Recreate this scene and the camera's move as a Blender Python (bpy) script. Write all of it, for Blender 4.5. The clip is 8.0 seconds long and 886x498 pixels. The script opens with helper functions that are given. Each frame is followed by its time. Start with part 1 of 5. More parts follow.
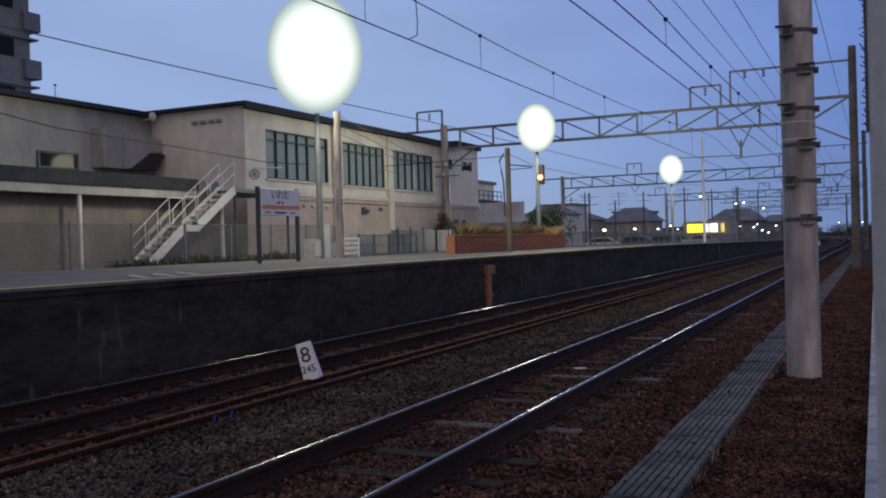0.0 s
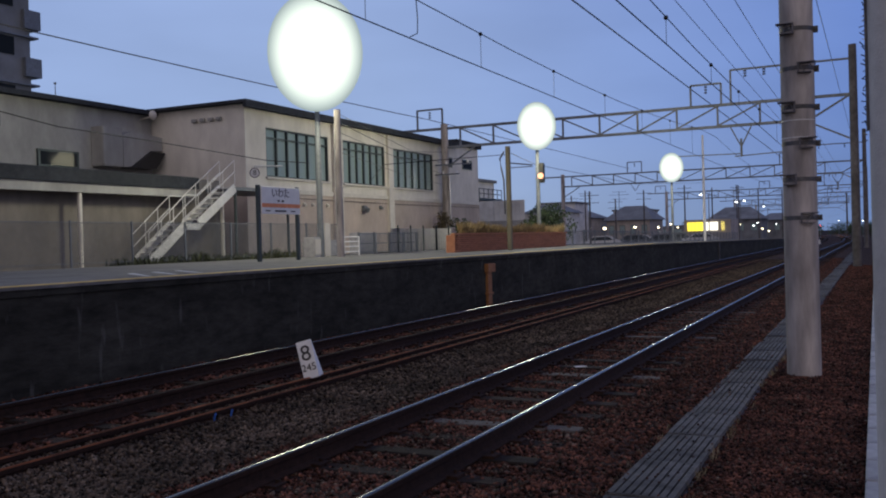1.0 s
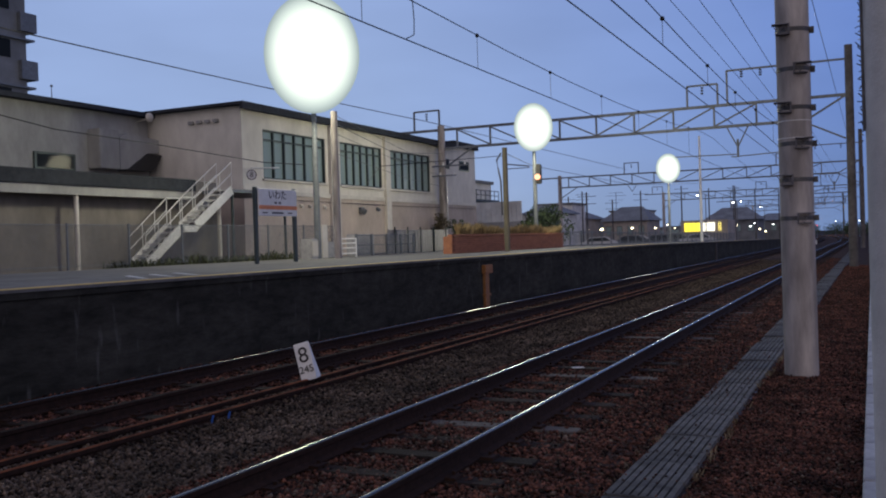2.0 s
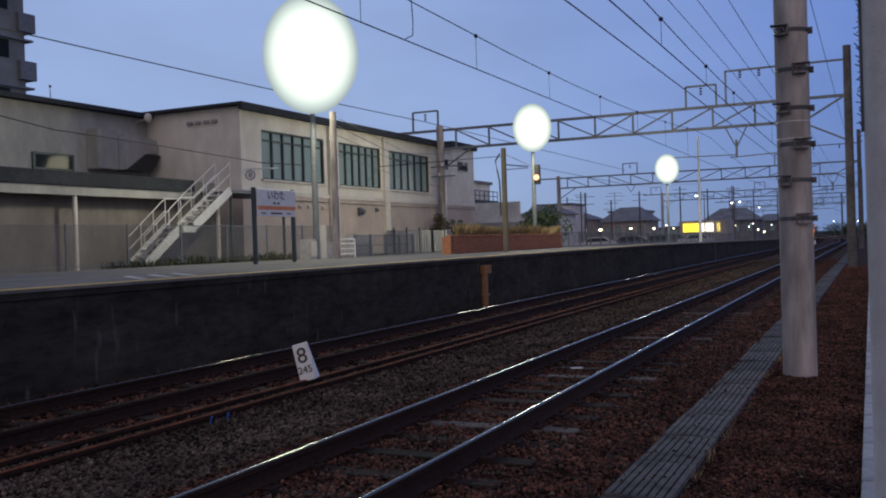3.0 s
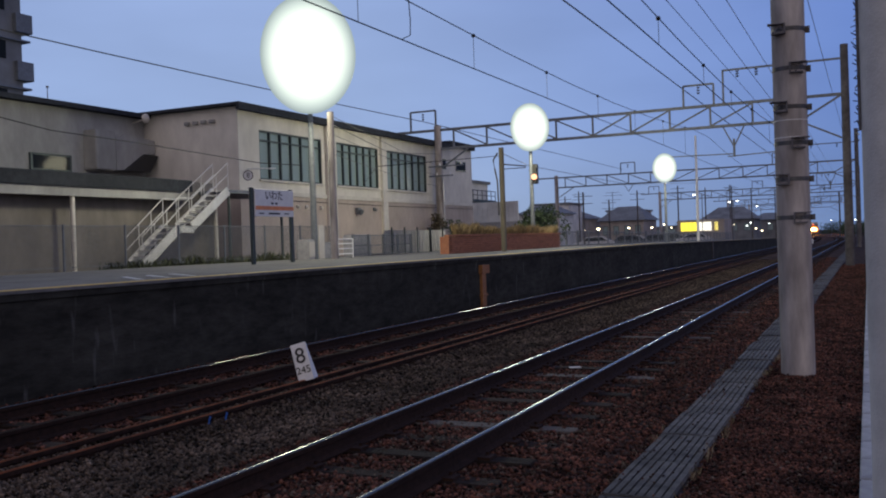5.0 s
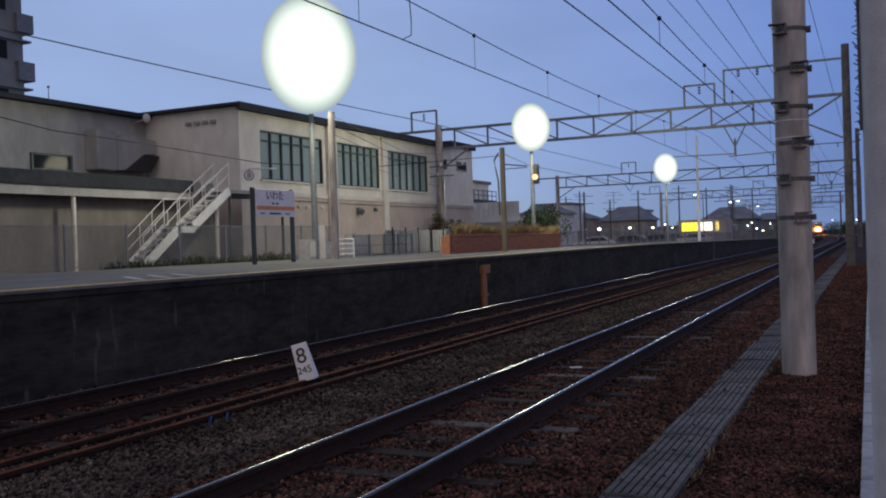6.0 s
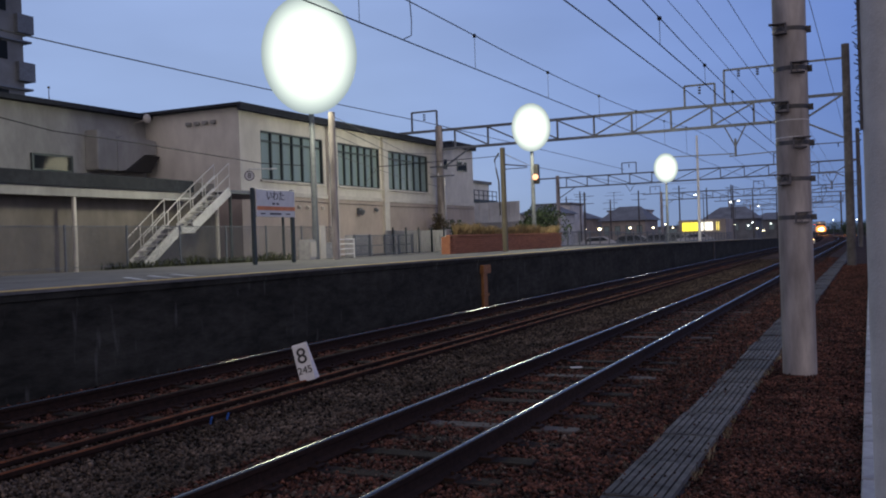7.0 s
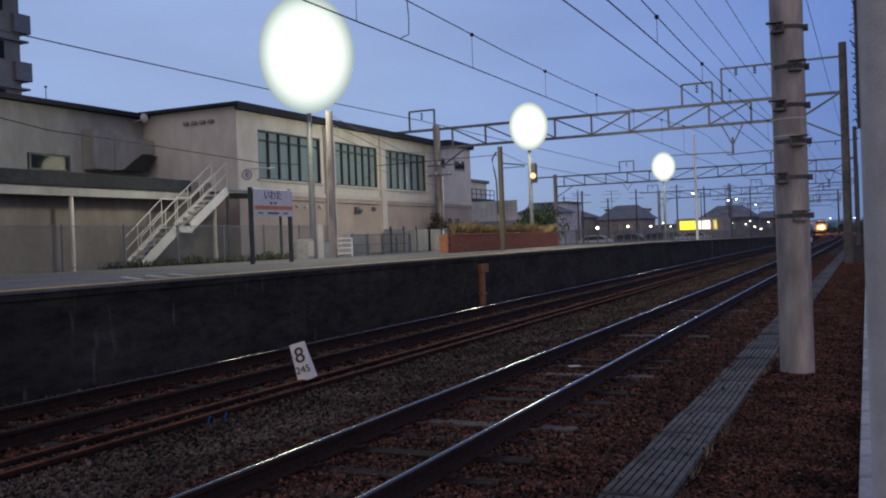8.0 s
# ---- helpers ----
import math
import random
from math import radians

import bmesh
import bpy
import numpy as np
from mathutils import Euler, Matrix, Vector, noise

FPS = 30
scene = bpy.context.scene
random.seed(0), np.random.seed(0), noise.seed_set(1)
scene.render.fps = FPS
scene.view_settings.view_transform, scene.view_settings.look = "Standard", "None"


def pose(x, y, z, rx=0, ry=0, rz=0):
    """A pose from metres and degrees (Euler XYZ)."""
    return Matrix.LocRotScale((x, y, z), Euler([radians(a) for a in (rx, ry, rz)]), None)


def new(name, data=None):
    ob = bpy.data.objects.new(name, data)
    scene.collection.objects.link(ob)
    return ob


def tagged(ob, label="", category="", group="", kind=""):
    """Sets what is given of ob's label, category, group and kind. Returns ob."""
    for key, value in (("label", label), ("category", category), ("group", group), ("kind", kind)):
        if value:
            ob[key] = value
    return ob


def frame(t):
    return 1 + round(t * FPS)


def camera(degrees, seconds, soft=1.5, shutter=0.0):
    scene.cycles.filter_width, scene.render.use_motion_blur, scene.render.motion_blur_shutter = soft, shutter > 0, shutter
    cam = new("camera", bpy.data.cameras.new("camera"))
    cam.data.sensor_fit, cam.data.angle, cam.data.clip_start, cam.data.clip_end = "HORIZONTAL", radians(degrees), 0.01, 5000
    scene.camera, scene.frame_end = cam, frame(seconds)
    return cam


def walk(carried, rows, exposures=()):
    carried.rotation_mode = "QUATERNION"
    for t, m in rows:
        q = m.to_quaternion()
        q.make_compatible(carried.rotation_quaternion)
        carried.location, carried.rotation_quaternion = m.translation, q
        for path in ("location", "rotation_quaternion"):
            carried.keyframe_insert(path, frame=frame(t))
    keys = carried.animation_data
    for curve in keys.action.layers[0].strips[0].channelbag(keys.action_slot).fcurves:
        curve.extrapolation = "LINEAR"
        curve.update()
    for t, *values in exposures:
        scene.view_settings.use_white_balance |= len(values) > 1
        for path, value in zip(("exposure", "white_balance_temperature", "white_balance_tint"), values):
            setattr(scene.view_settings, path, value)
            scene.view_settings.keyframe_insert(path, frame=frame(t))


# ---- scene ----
# Metres; z = 0 is the top of the rails, y runs along the line, x < 0 is the platform side.
cam = camera(51.4, 8.0, soft=2.0)
walk(cam, [
    (0.0, pose(0, 0, 1.525, 89.581, 1.612, 25.175)),
    (0.5, pose(0, 0, 1.525, 89.579, 1.611, 25.183)),
    (1.0, pose(0, 0, 1.525, 89.479, 1.609, 25.188)),
    (1.5, pose(0, 0, 1.525, 89.522, 1.726, 25.114)),
    (3.0, pose(0, 0, 1.525, 89.587, 1.787, 24.939)),
    (3.5, pose(0, 0, 1.525, 89.549, 1.842, 24.941)),
    (4.0, pose(0, 0, 1.525, 89.574, 1.924, 24.894)),
    (4.5, pose(0, 0, 1.525, 89.570, 1.947, 24.804)),
    (6.0, pose(0, 0, 1.525, 89.568, 1.935, 24.872)),
    (6.5, pose(0, 0, 1.525, 89.627, 2.020, 24.902)),
    (7.0, pose(0, 0, 1.525, 89.579, 1.982, 24.897)),
    (7.5, pose(0, 0, 1.525, 89.537, 2.062, 24.843)),
    (8.0, pose(0, 0, 1.525, 89.512, 2.083, 24.756)),
])

# ---- sky and lamps ----
SKY_LEVEL = 1.12
FLOOD_WATTS = 1150.0


def make_world():
    w = bpy.data.worlds.new("dusk")
    scene.world = w
    w.use_nodes = True
    nt = w.node_tree
    nt.nodes.clear()
    out = nt.nodes.new("ShaderNodeOutputWorld")
    bg = nt.nodes.new("ShaderNodeBackground")
    tc = nt.nodes.new("ShaderNodeTexCoord")
    sep = nt.nodes.new("ShaderNodeSeparateXYZ")
    ramp = nt.nodes.new("ShaderNodeValToRGB")
    e = ramp.color_ramp.elements
    e[0].position, e[0].color = 0.0, (0.205, 0.265, 0.425, 1)
    e[1].position, e[1].color = 1.0, (0.13, 0.145, 0.23, 1)
    m = e.new(0.12)
    m.color = (0.18, 0.25, 0.48, 1)
    m = e.new(0.35)
    m.color = (0.18, 0.25, 0.515, 1)
    nz = nt.nodes.new("ShaderNodeTexNoise")
    nz.inputs["Scale"].default_value = 2.2
    nz.inputs["Detail"].default_value = 4
    mp = nt.nodes.new("ShaderNodeMapping")
    mp.inputs["Scale"].default_value = (1, 1, 3.5)
    cr = nt.nodes.new("ShaderNodeMapRange")
    cr.inputs[1].default_value, cr.inputs[2].default_value = 0.3, 0.7
    cr.inputs[3].default_value, cr.inputs[4].default_value = 0.88, 1.1
    mul = nt.nodes.new("ShaderNodeVectorMath")
    mul.operation = "SCALE"
    nt.links.new(tc.outputs["Generated"], sep.inputs[0])
    nt.links.new(tc.outputs["Generated"], mp.inputs[0])
    nt.links.new(mp.outputs[0], nz.inputs["Vector"])
    nt.links.new(nz.outputs["Fac"], cr.inputs[0])
    nt.links.new(sep.outputs[2], ramp.inputs[0])
    nt.links.new(ramp.outputs[0], mul.inputs[0])
    nt.links.new(cr.outputs[0], mul.inputs["Scale"])
    # the afterglow of the sunset, low in the sky behind the camera
    dot = nt.nodes.new("ShaderNodeVectorMath")
    dot.operation = "DOT_PRODUCT"
    dot.inputs[1].default_value = (0.45, -0.89, 0.0)
    nt.links.new(tc.outputs["Generated"], dot.inputs[0])
    near = nt.nodes.new("ShaderNodeMapRange")
    near.inputs[1].default_value, near.inputs[2].default_value = -0.05, 0.95
    nt.links.new(dot.outputs["Value"], near.inputs[0])
    mix = nt.nodes.new("ShaderNodeMix")
    mix.data_type = "RGBA"
    mix.inputs[7].default_value = (0.52, 0.45, 0.45, 1)
    nt.links.new(near.outputs[0], mix.inputs[0])
    # lamp glare put into the sky colour: paler over town than down the line
    dot2 = nt.nodes.new("ShaderNodeVectorMath")
    dot2.operation = "DOT_PRODUCT"
    dot2.inputs[1].default_value = (-0.95, 0.3, 0.0)
    nt.links.new(tc.outputs["Generated"], dot2.inputs[0])
    pale = nt.nodes.new("ShaderNodeMapRange")
    pale.inputs[1].default_value, pale.inputs[2].default_value = 0.22, 0.72
    nt.links.new(dot2.outputs["Value"], pale.inputs[0])
    tone = nt.nodes.new("ShaderNodeMix")
    tone.data_type = "RGBA"
    tone.inputs[6].default_value, tone.inputs[7].default_value = (0.505, 0.66, 0.89, 1), (1.38, 1.36, 1.16, 1)
    nt.links.new(pale.outputs[0], tone.inputs[0])
    mul2 = nt.nodes.new("ShaderNodeVectorMath")
    mul2.operation = "MULTIPLY"
    nt.links.new(mul.outputs[0], mul2.inputs[0])
    nt.links.new(tone.outputs[2], mul2.inputs[1])
    nt.links.new(mul2.outputs[0], mix.inputs[6])
    nt.links.new(mix.outputs[2], bg.inputs[0])
    bg.inputs[1].default_value = SKY_LEVEL
    nt.links.new(bg.outputs[0], out.inputs[0])


make_world()
scene.view_settings.exposure = 0.18

# ---- materials ----


def mat(name, c1, c2=None, scale=6.0, rough=0.8, metal=0.0, bump=0.25, fine=60.0, stain=0.25, stain_scale=0.6,
        island=0.0, each=0.0, stretch=(1, 1, 1), spec=0.5):
    """A surface of two tones, with stains at a larger scale and fine relief."""
    m = bpy.data.materials.new(name)
    m.use_nodes = True
    nt = m.node_tree
    N, L = nt.nodes.new, nt.links.new
    b = nt.nodes["Principled BSDF"]
    c2 = c2 or tuple(v * 0.7 for v in c1)
    tc = N("ShaderNodeTexCoord")
    mp = N("ShaderNodeMapping")
    mp.inputs["Scale"].default_value = stretch
    L(tc.outputs["Object"], mp.inputs[0])
    n1 = N("ShaderNodeTexNoise")
    n1.inputs["Scale"].default_value, n1.inputs["Detail"].default_value = scale, 5
    n1.inputs["Roughness"].default_value = 0.65
    L(mp.outputs[0], n1.inputs["Vector"])
    r1 = N("ShaderNodeMapRange")
    r1.inputs[1].default_value, r1.inputs[2].default_value = 0.35, 0.65
    L(n1.outputs["Fac"], r1.inputs[0])
    mix = N("ShaderNodeMix")
    mix.data_type = "RGBA"
    mix.inputs[6].default_value, mix.inputs[7].default_value = (*c1, 1), (*c2, 1)
    L(r1.outputs[0], mix.inputs[0])
    n2 = N("ShaderNodeTexNoise")
    n2.inputs["Scale"].default_value, n2.inputs["Detail"].default_value = stain_scale, 6
    L(mp.outputs[0], n2.inputs["Vector"])
    r2 = N("ShaderNodeMapRange")
    r2.inputs[1].default_value, r2.inputs[2].default_value = 0.35, 0.7
    r2.inputs[3].default_value, r2.inputs[4].default_value = 1.0 + stain * 0.4, 1.0 - stain
    L(n2.outputs["Fac"], r2.inputs[0])
    val = r2.outputs[0]
    for amount, kind, socket in ((island, "ShaderNodeNewGeometry", "Random Per Island"), (each, "ShaderNodeObjectInfo", "Random")):
        if amount:
            g = N(kind)
            r3 = N("ShaderNodeMapRange")
            r3.inputs[3].default_value, r3.inputs[4].default_value = 1 - amount, 1 + amount
            L(g.outputs[socket], r3.inputs[0])
            mm = N("ShaderNodeMath")
            mm.operation = "MULTIPLY"
            L(val, mm.inputs[0])
            L(r3.outputs[0], mm.inputs[1])
            val = mm.outputs[0]
    sc = N("ShaderNodeVectorMath")
    sc.operation = "SCALE"
    L(mix.outputs[2], sc.inputs[0])
    L(val, sc.inputs["Scale"])
    L(sc.outputs[0], b.inputs["Base Color"])
    b.inputs["Metallic"].default_value = metal
    b.inputs["Specular IOR Level"].default_value = spec
    rr = N("ShaderNodeMapRange")
    rr.inputs[3].default_value, rr.inputs[4].default_value = max(0.03, rough - 0.1), min(1, rough + 0.12)
    L(n1.outputs["Fac"], rr.inputs[0])
    L(rr.outputs[0], b.inputs["Roughness"])
    if bump:
        n3 = N("ShaderNodeTexNoise")
        n3.inputs["Scale"].default_value, n3.inputs["Detail"].default_value = fine, 4
        L(mp.outputs[0], n3.inputs["Vector"])
        bp = N("ShaderNodeBump")
        bp.inputs["Strength"].default_value, bp.inputs["Distance"].default_value = bump, 0.02
        L(n3.outputs["Fac"], bp.inputs["Height"])
        L(bp.outputs[0], b.inputs["Normal"])
    return m


def glow(name, colour, strength):
    m = bpy.data.materials.new(name)
    m.use_nodes = True
    b = m.node_tree.nodes["Principled BSDF"]
    b.inputs["Base Color"].default_value = (0.06, 0.06, 0.06, 1)
    b.inputs["Emission Color"].default_value = (*colour, 1)
    b.inputs["Emission Strength"].default_value = strength
    return m


def glass(name, colour, rough=0.08, spec=0.5):
    m = bpy.data.materials.new(name)
    m.use_nodes = True
    b = m.node_tree.nodes["Principled BSDF"]
    b.inputs["Base Color"].default_value = (*colour, 1)
    b.inputs["Roughness"].default_value = rough
    b.inputs["IOR"].default_value = 1.5
    b.inputs["Specular IOR Level"].default_value = spec
    return m


M_EARTH = mat("earth_and_asphalt", (0.055, 0.042, 0.036), (0.034, 0.026, 0.023), 3, 0.95, fine=40, spec=0.03)
M_BED = mat("ballast_bed", (0.075, 0.05, 0.042), (0.035, 0.026, 0.024), 22, 0.95, bump=0.9, fine=35, stain=0.4, spec=0.03)
M_STONE_GREY = mat("grey_ballast", (0.122, 0.09, 0.068), (0.036, 0.027, 0.022), 14, 0.9, bump=0.3, fine=120, island=0.95, stain=0.55, stain_scale=1.1, spec=0.15)
M_STONE_RED = mat("rust_stained_ballast", (0.155, 0.064, 0.043), (0.034, 0.018, 0.015), 14, 0.92, bump=0.3, fine=120, island=0.98, stain=0.7, stain_scale=2.4, spec=0.15)
M_RAIL_SIDE = mat("rusty_rail_steel", (0.04, 0.02, 0.014), (0.02, 0.012, 0.009), 18, 0.85, 0.0, stain=0.3, spec=0.2)
M_RAIL_TOP = mat("polished_rail_head", (0.125, 0.112, 0.094), (0.1, 0.09, 0.075), 1.5, 0.17, 1.0, bump=0, stain=0.1, stretch=(1, 0.02, 1))
M_RAIL_WORN = mat("dull_rail_head", (0.04, 0.028, 0.022), (0.022, 0.016, 0.013), 20, 0.88, 0.0, bump=0.05, stain=0.3, stretch=(1, 0.05, 1), spec=0.1)
M_RUST = mat("lit_rust", (0.2, 0.055, 0.018), (0.07, 0.024, 0.012), 4, 0.92, 0.0, stain=0.45, spec=0.15)
M_SLEEPER = mat("dark_timber_sleeper", (0.04, 0.027, 0.021), (0.02, 0.014, 0.012), 5, 0.85, bump=0.6, fine=25, each=0.4, stretch=(0.4, 4, 4), spec=0.12)
M_SLEEPER_PALE = mat("concrete_sleeper", (0.105, 0.088, 0.075), (0.06, 0.05, 0.043), 6, 0.9, each=0.2)
M_PLAT_TOP = mat("platform_asphalt", (0.14, 0.135, 0.125), (0.095, 0.091, 0.085), 3, 0.85, fine=50, stain=0.3)
M_PLAT_EDGE = mat("platform_edge_concrete", (0.2, 0.19, 0.18), (0.13, 0.125, 0.12), 4, 0.85)
M_PLAT_WALL = mat("sooty_platform_wall", (0.056, 0.054, 0.046), (0.03, 0.029, 0.025), 5.5, 0.95, bump=0.6, fine=18, stain=0.4, stain_scale=1.3, stretch=(1, 0.45, 1.3), spec=0.12)


def add_drips(m, colour):
    """Pale lime runs, narrow and upright, scattered over a surface."""
    nt = m.node_tree
    b = nt.nodes["Principled BSDF"]
    old = b.inputs["Base Color"].links[0].from_socket
    tc = nt.nodes.new("ShaderNodeTexCoord")
    mp = nt.nodes.new("ShaderNodeMapping")
    mp.inputs["Scale"].default_value = (1, 5, 1.1)
    nz = nt.nodes.new("ShaderNodeTexNoise")
    nz.inputs["Scale"].default_value, nz.inputs["Detail"].default_value = 1.3, 3
    mr = nt.nodes.new("ShaderNodeMapRange")
    mr.inputs[1].default_value, mr.inputs[2].default_value = 0.63, 0.78
    mx = nt.nodes.new("ShaderNodeMix")
    mx.data_type = "RGBA"
    mx.inputs[7].default_value = (*colour, 1)
    nt.links.new(tc.outputs["Object"], mp.inputs[0])
    nt.links.new(mp.outputs[0], nz.inputs["Vector"])
    nt.links.new(nz.outputs["Fac"], mr.inputs[0])
    nt.links.new(mr.outputs[0], mx.inputs[0])
    nt.links.new(old, mx.inputs[6])
    nt.links.new(mx.outputs[2], b.inputs["Base Color"])


add_drips(M_PLAT_WALL, (0.105, 0.102, 0.095))
M_YELLOW = mat("yellow_line_paint", (0.62, 0.42, 0.10), (0.45, 0.3, 0.08), 6, 0.7, stain=0.35)
M_WHITE_LINE = mat("white_line_paint", (0.6, 0.6, 0.58), (0.4, 0.4, 0.39), 6, 0.7, stain=0.4)
M_CONCRETE = mat("pole_concrete", (0.46, 0.42, 0.4), (0.33, 0.3, 0.29), 5, 0.85, bump=0.25, fine=70, stain=0.5, stain_scale=2.5, stretch=(1, 1, 0.22))
M_PALE_POLE = mat("pale_pole_concrete", (0.62, 0.6, 0.57), (0.5, 0.485, 0.46), 5, 0.85, bump=0.25, fine=70, stain=0.25, stain_scale=1.5)
M_POLE_DARK = mat("weathered_dark_pole", (0.13, 0.122, 0.125), (0.075, 0.068, 0.07), 4, 0.85, stain=0.35)
M_KERB = mat("kerb_concrete", (0.44, 0.44, 0.44), (0.32, 0.32, 0.33), 7, 0.85, each=0.2)
M_GRATE = mat("trough_lid_concrete", (0.15, 0.145, 0.142), (0.07, 0.068, 0.068), 5, 0.92, each=0.16, stain=0.5, stain_scale=1.6, spec=0.2)
M_STEEL = mat("painted_grey_steel", (0.19, 0.21, 0.235), (0.135, 0.15, 0.17), 8, 0.55, 0.2, bump=0.1)
M_DARK_STEEL = mat("dark_bracket_steel", (0.13, 0.13, 0.14), (0.085, 0.085, 0.09), 12, 0.55, 0.6, bump=0.1)
M_BRACKET = mat("weathered_bracket_steel", (0.17, 0.165, 0.185), (0.1, 0.1, 0.115), 14, 0.7, 0.2, bump=0.1)
M_WIRE = mat("wire", (0.05, 0.05, 0.05), (0.03, 0.03, 0.03), 20, 0.5, 0.6, bump=0)
M_WALL_UP = mat("cream_render", (0.74, 0.71, 0.64), (0.65, 0.62, 0.56), 2.5, 0.85, bump=0.2, fine=40, stain=0.18, stretch=(1, 1, 0.5))
M_WALL_LOW = mat("beige_pink_render", (0.52, 0.44, 0.38), (0.45, 0.38, 0.33), 2.5, 0.85, bump=0.2, fine=40, stain=0.2, stretch=(1, 1, 0.5))
M_WALL_GREY = mat("dull_grey_render", (0.36, 0.36, 0.35), (0.29, 0.29, 0.285), 2.5, 0.85, bump=0.2, fine=40, stain=0.25, stretch=(1, 1, 0.5))
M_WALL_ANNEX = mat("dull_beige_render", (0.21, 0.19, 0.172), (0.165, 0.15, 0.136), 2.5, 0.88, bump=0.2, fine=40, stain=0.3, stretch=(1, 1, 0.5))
M_TRIM = mat("pale_trim", (0.68, 0.65, 0.58), (0.6, 0.57, 0.52), 3, 0.8, stain=0.15)
M_ROOF = mat("dark_roof_sheet", (0.045, 0.05, 0.06), (0.03, 0.034, 0.042), 5, 0.85, 0.0, stain=0.25, spec=0.15)
M_FRAME = mat("dark_window_frame", (0.07, 0.095, 0.095), (0.055, 0.07, 0.07), 10, 0.45, 0.4, bump=0)
M_PANE = glass("curtained_pane", (0.27, 0.35, 0.34), 0.15)
M_DARK_PANE = glass("dark_pane", (0.02, 0.025, 0.03), 0.05, 0.02)
M_WHITE = mat("white_enamel", (0.78, 0.78, 0.78), (0.7, 0.7, 0.71), 6, 0.45, bump=0.05, stain=0.12)
M_BLACK = mat("black_paint", (0.02, 0.02, 0.022), (0.015, 0.015, 0.016), 8, 0.5, bump=0)
M_ORANGE = mat("orange_stripe", (0.8, 0.3, 0.13), (0.7, 0.25, 0.1), 6, 0.5, bump=0)


def glare_lens(name, core, rim, strong, weak):
    """Lamp lens: emission fades to the rim to paint its glare (lens radius 1)."""
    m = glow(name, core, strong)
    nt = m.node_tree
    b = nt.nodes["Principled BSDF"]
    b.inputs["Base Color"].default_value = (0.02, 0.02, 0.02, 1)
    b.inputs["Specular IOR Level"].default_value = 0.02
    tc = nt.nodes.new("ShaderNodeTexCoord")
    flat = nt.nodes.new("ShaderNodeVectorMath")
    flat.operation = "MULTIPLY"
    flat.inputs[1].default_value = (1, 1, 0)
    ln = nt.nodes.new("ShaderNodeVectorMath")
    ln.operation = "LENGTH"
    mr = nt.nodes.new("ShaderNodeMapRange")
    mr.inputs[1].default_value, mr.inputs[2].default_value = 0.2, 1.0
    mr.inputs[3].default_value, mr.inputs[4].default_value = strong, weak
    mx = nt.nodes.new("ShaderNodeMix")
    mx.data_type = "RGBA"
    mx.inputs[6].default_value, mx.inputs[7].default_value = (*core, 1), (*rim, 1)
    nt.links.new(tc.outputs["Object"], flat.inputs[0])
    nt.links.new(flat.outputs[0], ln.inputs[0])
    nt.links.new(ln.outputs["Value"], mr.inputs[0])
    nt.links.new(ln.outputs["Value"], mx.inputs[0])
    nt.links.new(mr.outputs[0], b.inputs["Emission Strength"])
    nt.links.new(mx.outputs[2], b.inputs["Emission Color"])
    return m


# rim tone close to the sky's, so the painted glare blends out
M_FLOOD = glare_lens("floodlight_glare", (1.0, 0.98, 0.66), (0.78, 0.95, 0.95), 2.05, 0.4)

# ---- building helpers ----


def box(bm, x0, x1, y0, y1, z0, z1):
    c = Matrix.Translation(((x0 + x1) / 2, (y0 + y1) / 2, (z0 + z1) / 2)) @ Matrix.Diagonal((x1 - x0, y1 - y0, z1 - z0, 1))
    return bmesh.ops.create_cube(bm, size=1, matrix=c)["verts"]


def bevelled(bm, width=0.01, seg=2):
    bmesh.ops.bevel(bm, geom=bm.edges[:], offset=width, segments=seg, affect="EDGES", clamp_overlap=True)
    return bm


def tube(bm, p0, p1, r0, r1=None, n=12):
    p0, p1 = Vector(p0), Vector(p1)
    r1 = r0 if r1 is None else r1
    q = (p1 - p0).to_track_quat("Z", "Y").to_matrix().to_4x4()
    m = Matrix.Translation((p0 + p1) / 2) @ q
    return bmesh.ops.create_cone(bm, cap_ends=True, segments=n, radius1=r0, radius2=r1, depth=(p1 - p0).length, matrix=m)["verts"]


def strut(bm, p0, p1, w, d=None):
    """A square bar from p0 to p1."""
    p0, p1 = Vector(p0), Vector(p1)
    q = (p1 - p0).to_track_quat("Z", "Y").to_matrix().to_4x4()
    m = Matrix.Translation((p0 + p1) / 2) @ q @ Matrix.Diagonal((w, d or w, (p1 - p0).length, 1))
    return bmesh.ops.create_cube(bm, size=1, matrix=m)["verts"]


def sweep(bm, profile, stations, closed=True):
    """Profile points (x, z) carried along stations (y, shift of x, shift of z)."""
    rings = [[bm.verts.new((x + sx, y, z + sz)) for x, z in profile] for y, sx, sz in stations]
    k = len(profile)
    for a, b in zip(rings, rings[1:]):
        for i in range(k if closed else k - 1):
            j = (i + 1) % k
            bm.faces.new((a[i], b[i], b[j], a[j]))
    if closed:
        bm.faces.new(rings[0])
        bm.faces.new(rings[-1][::-1])
    bmesh.ops.recalc_face_normals(bm, faces=bm.faces)
    return bm


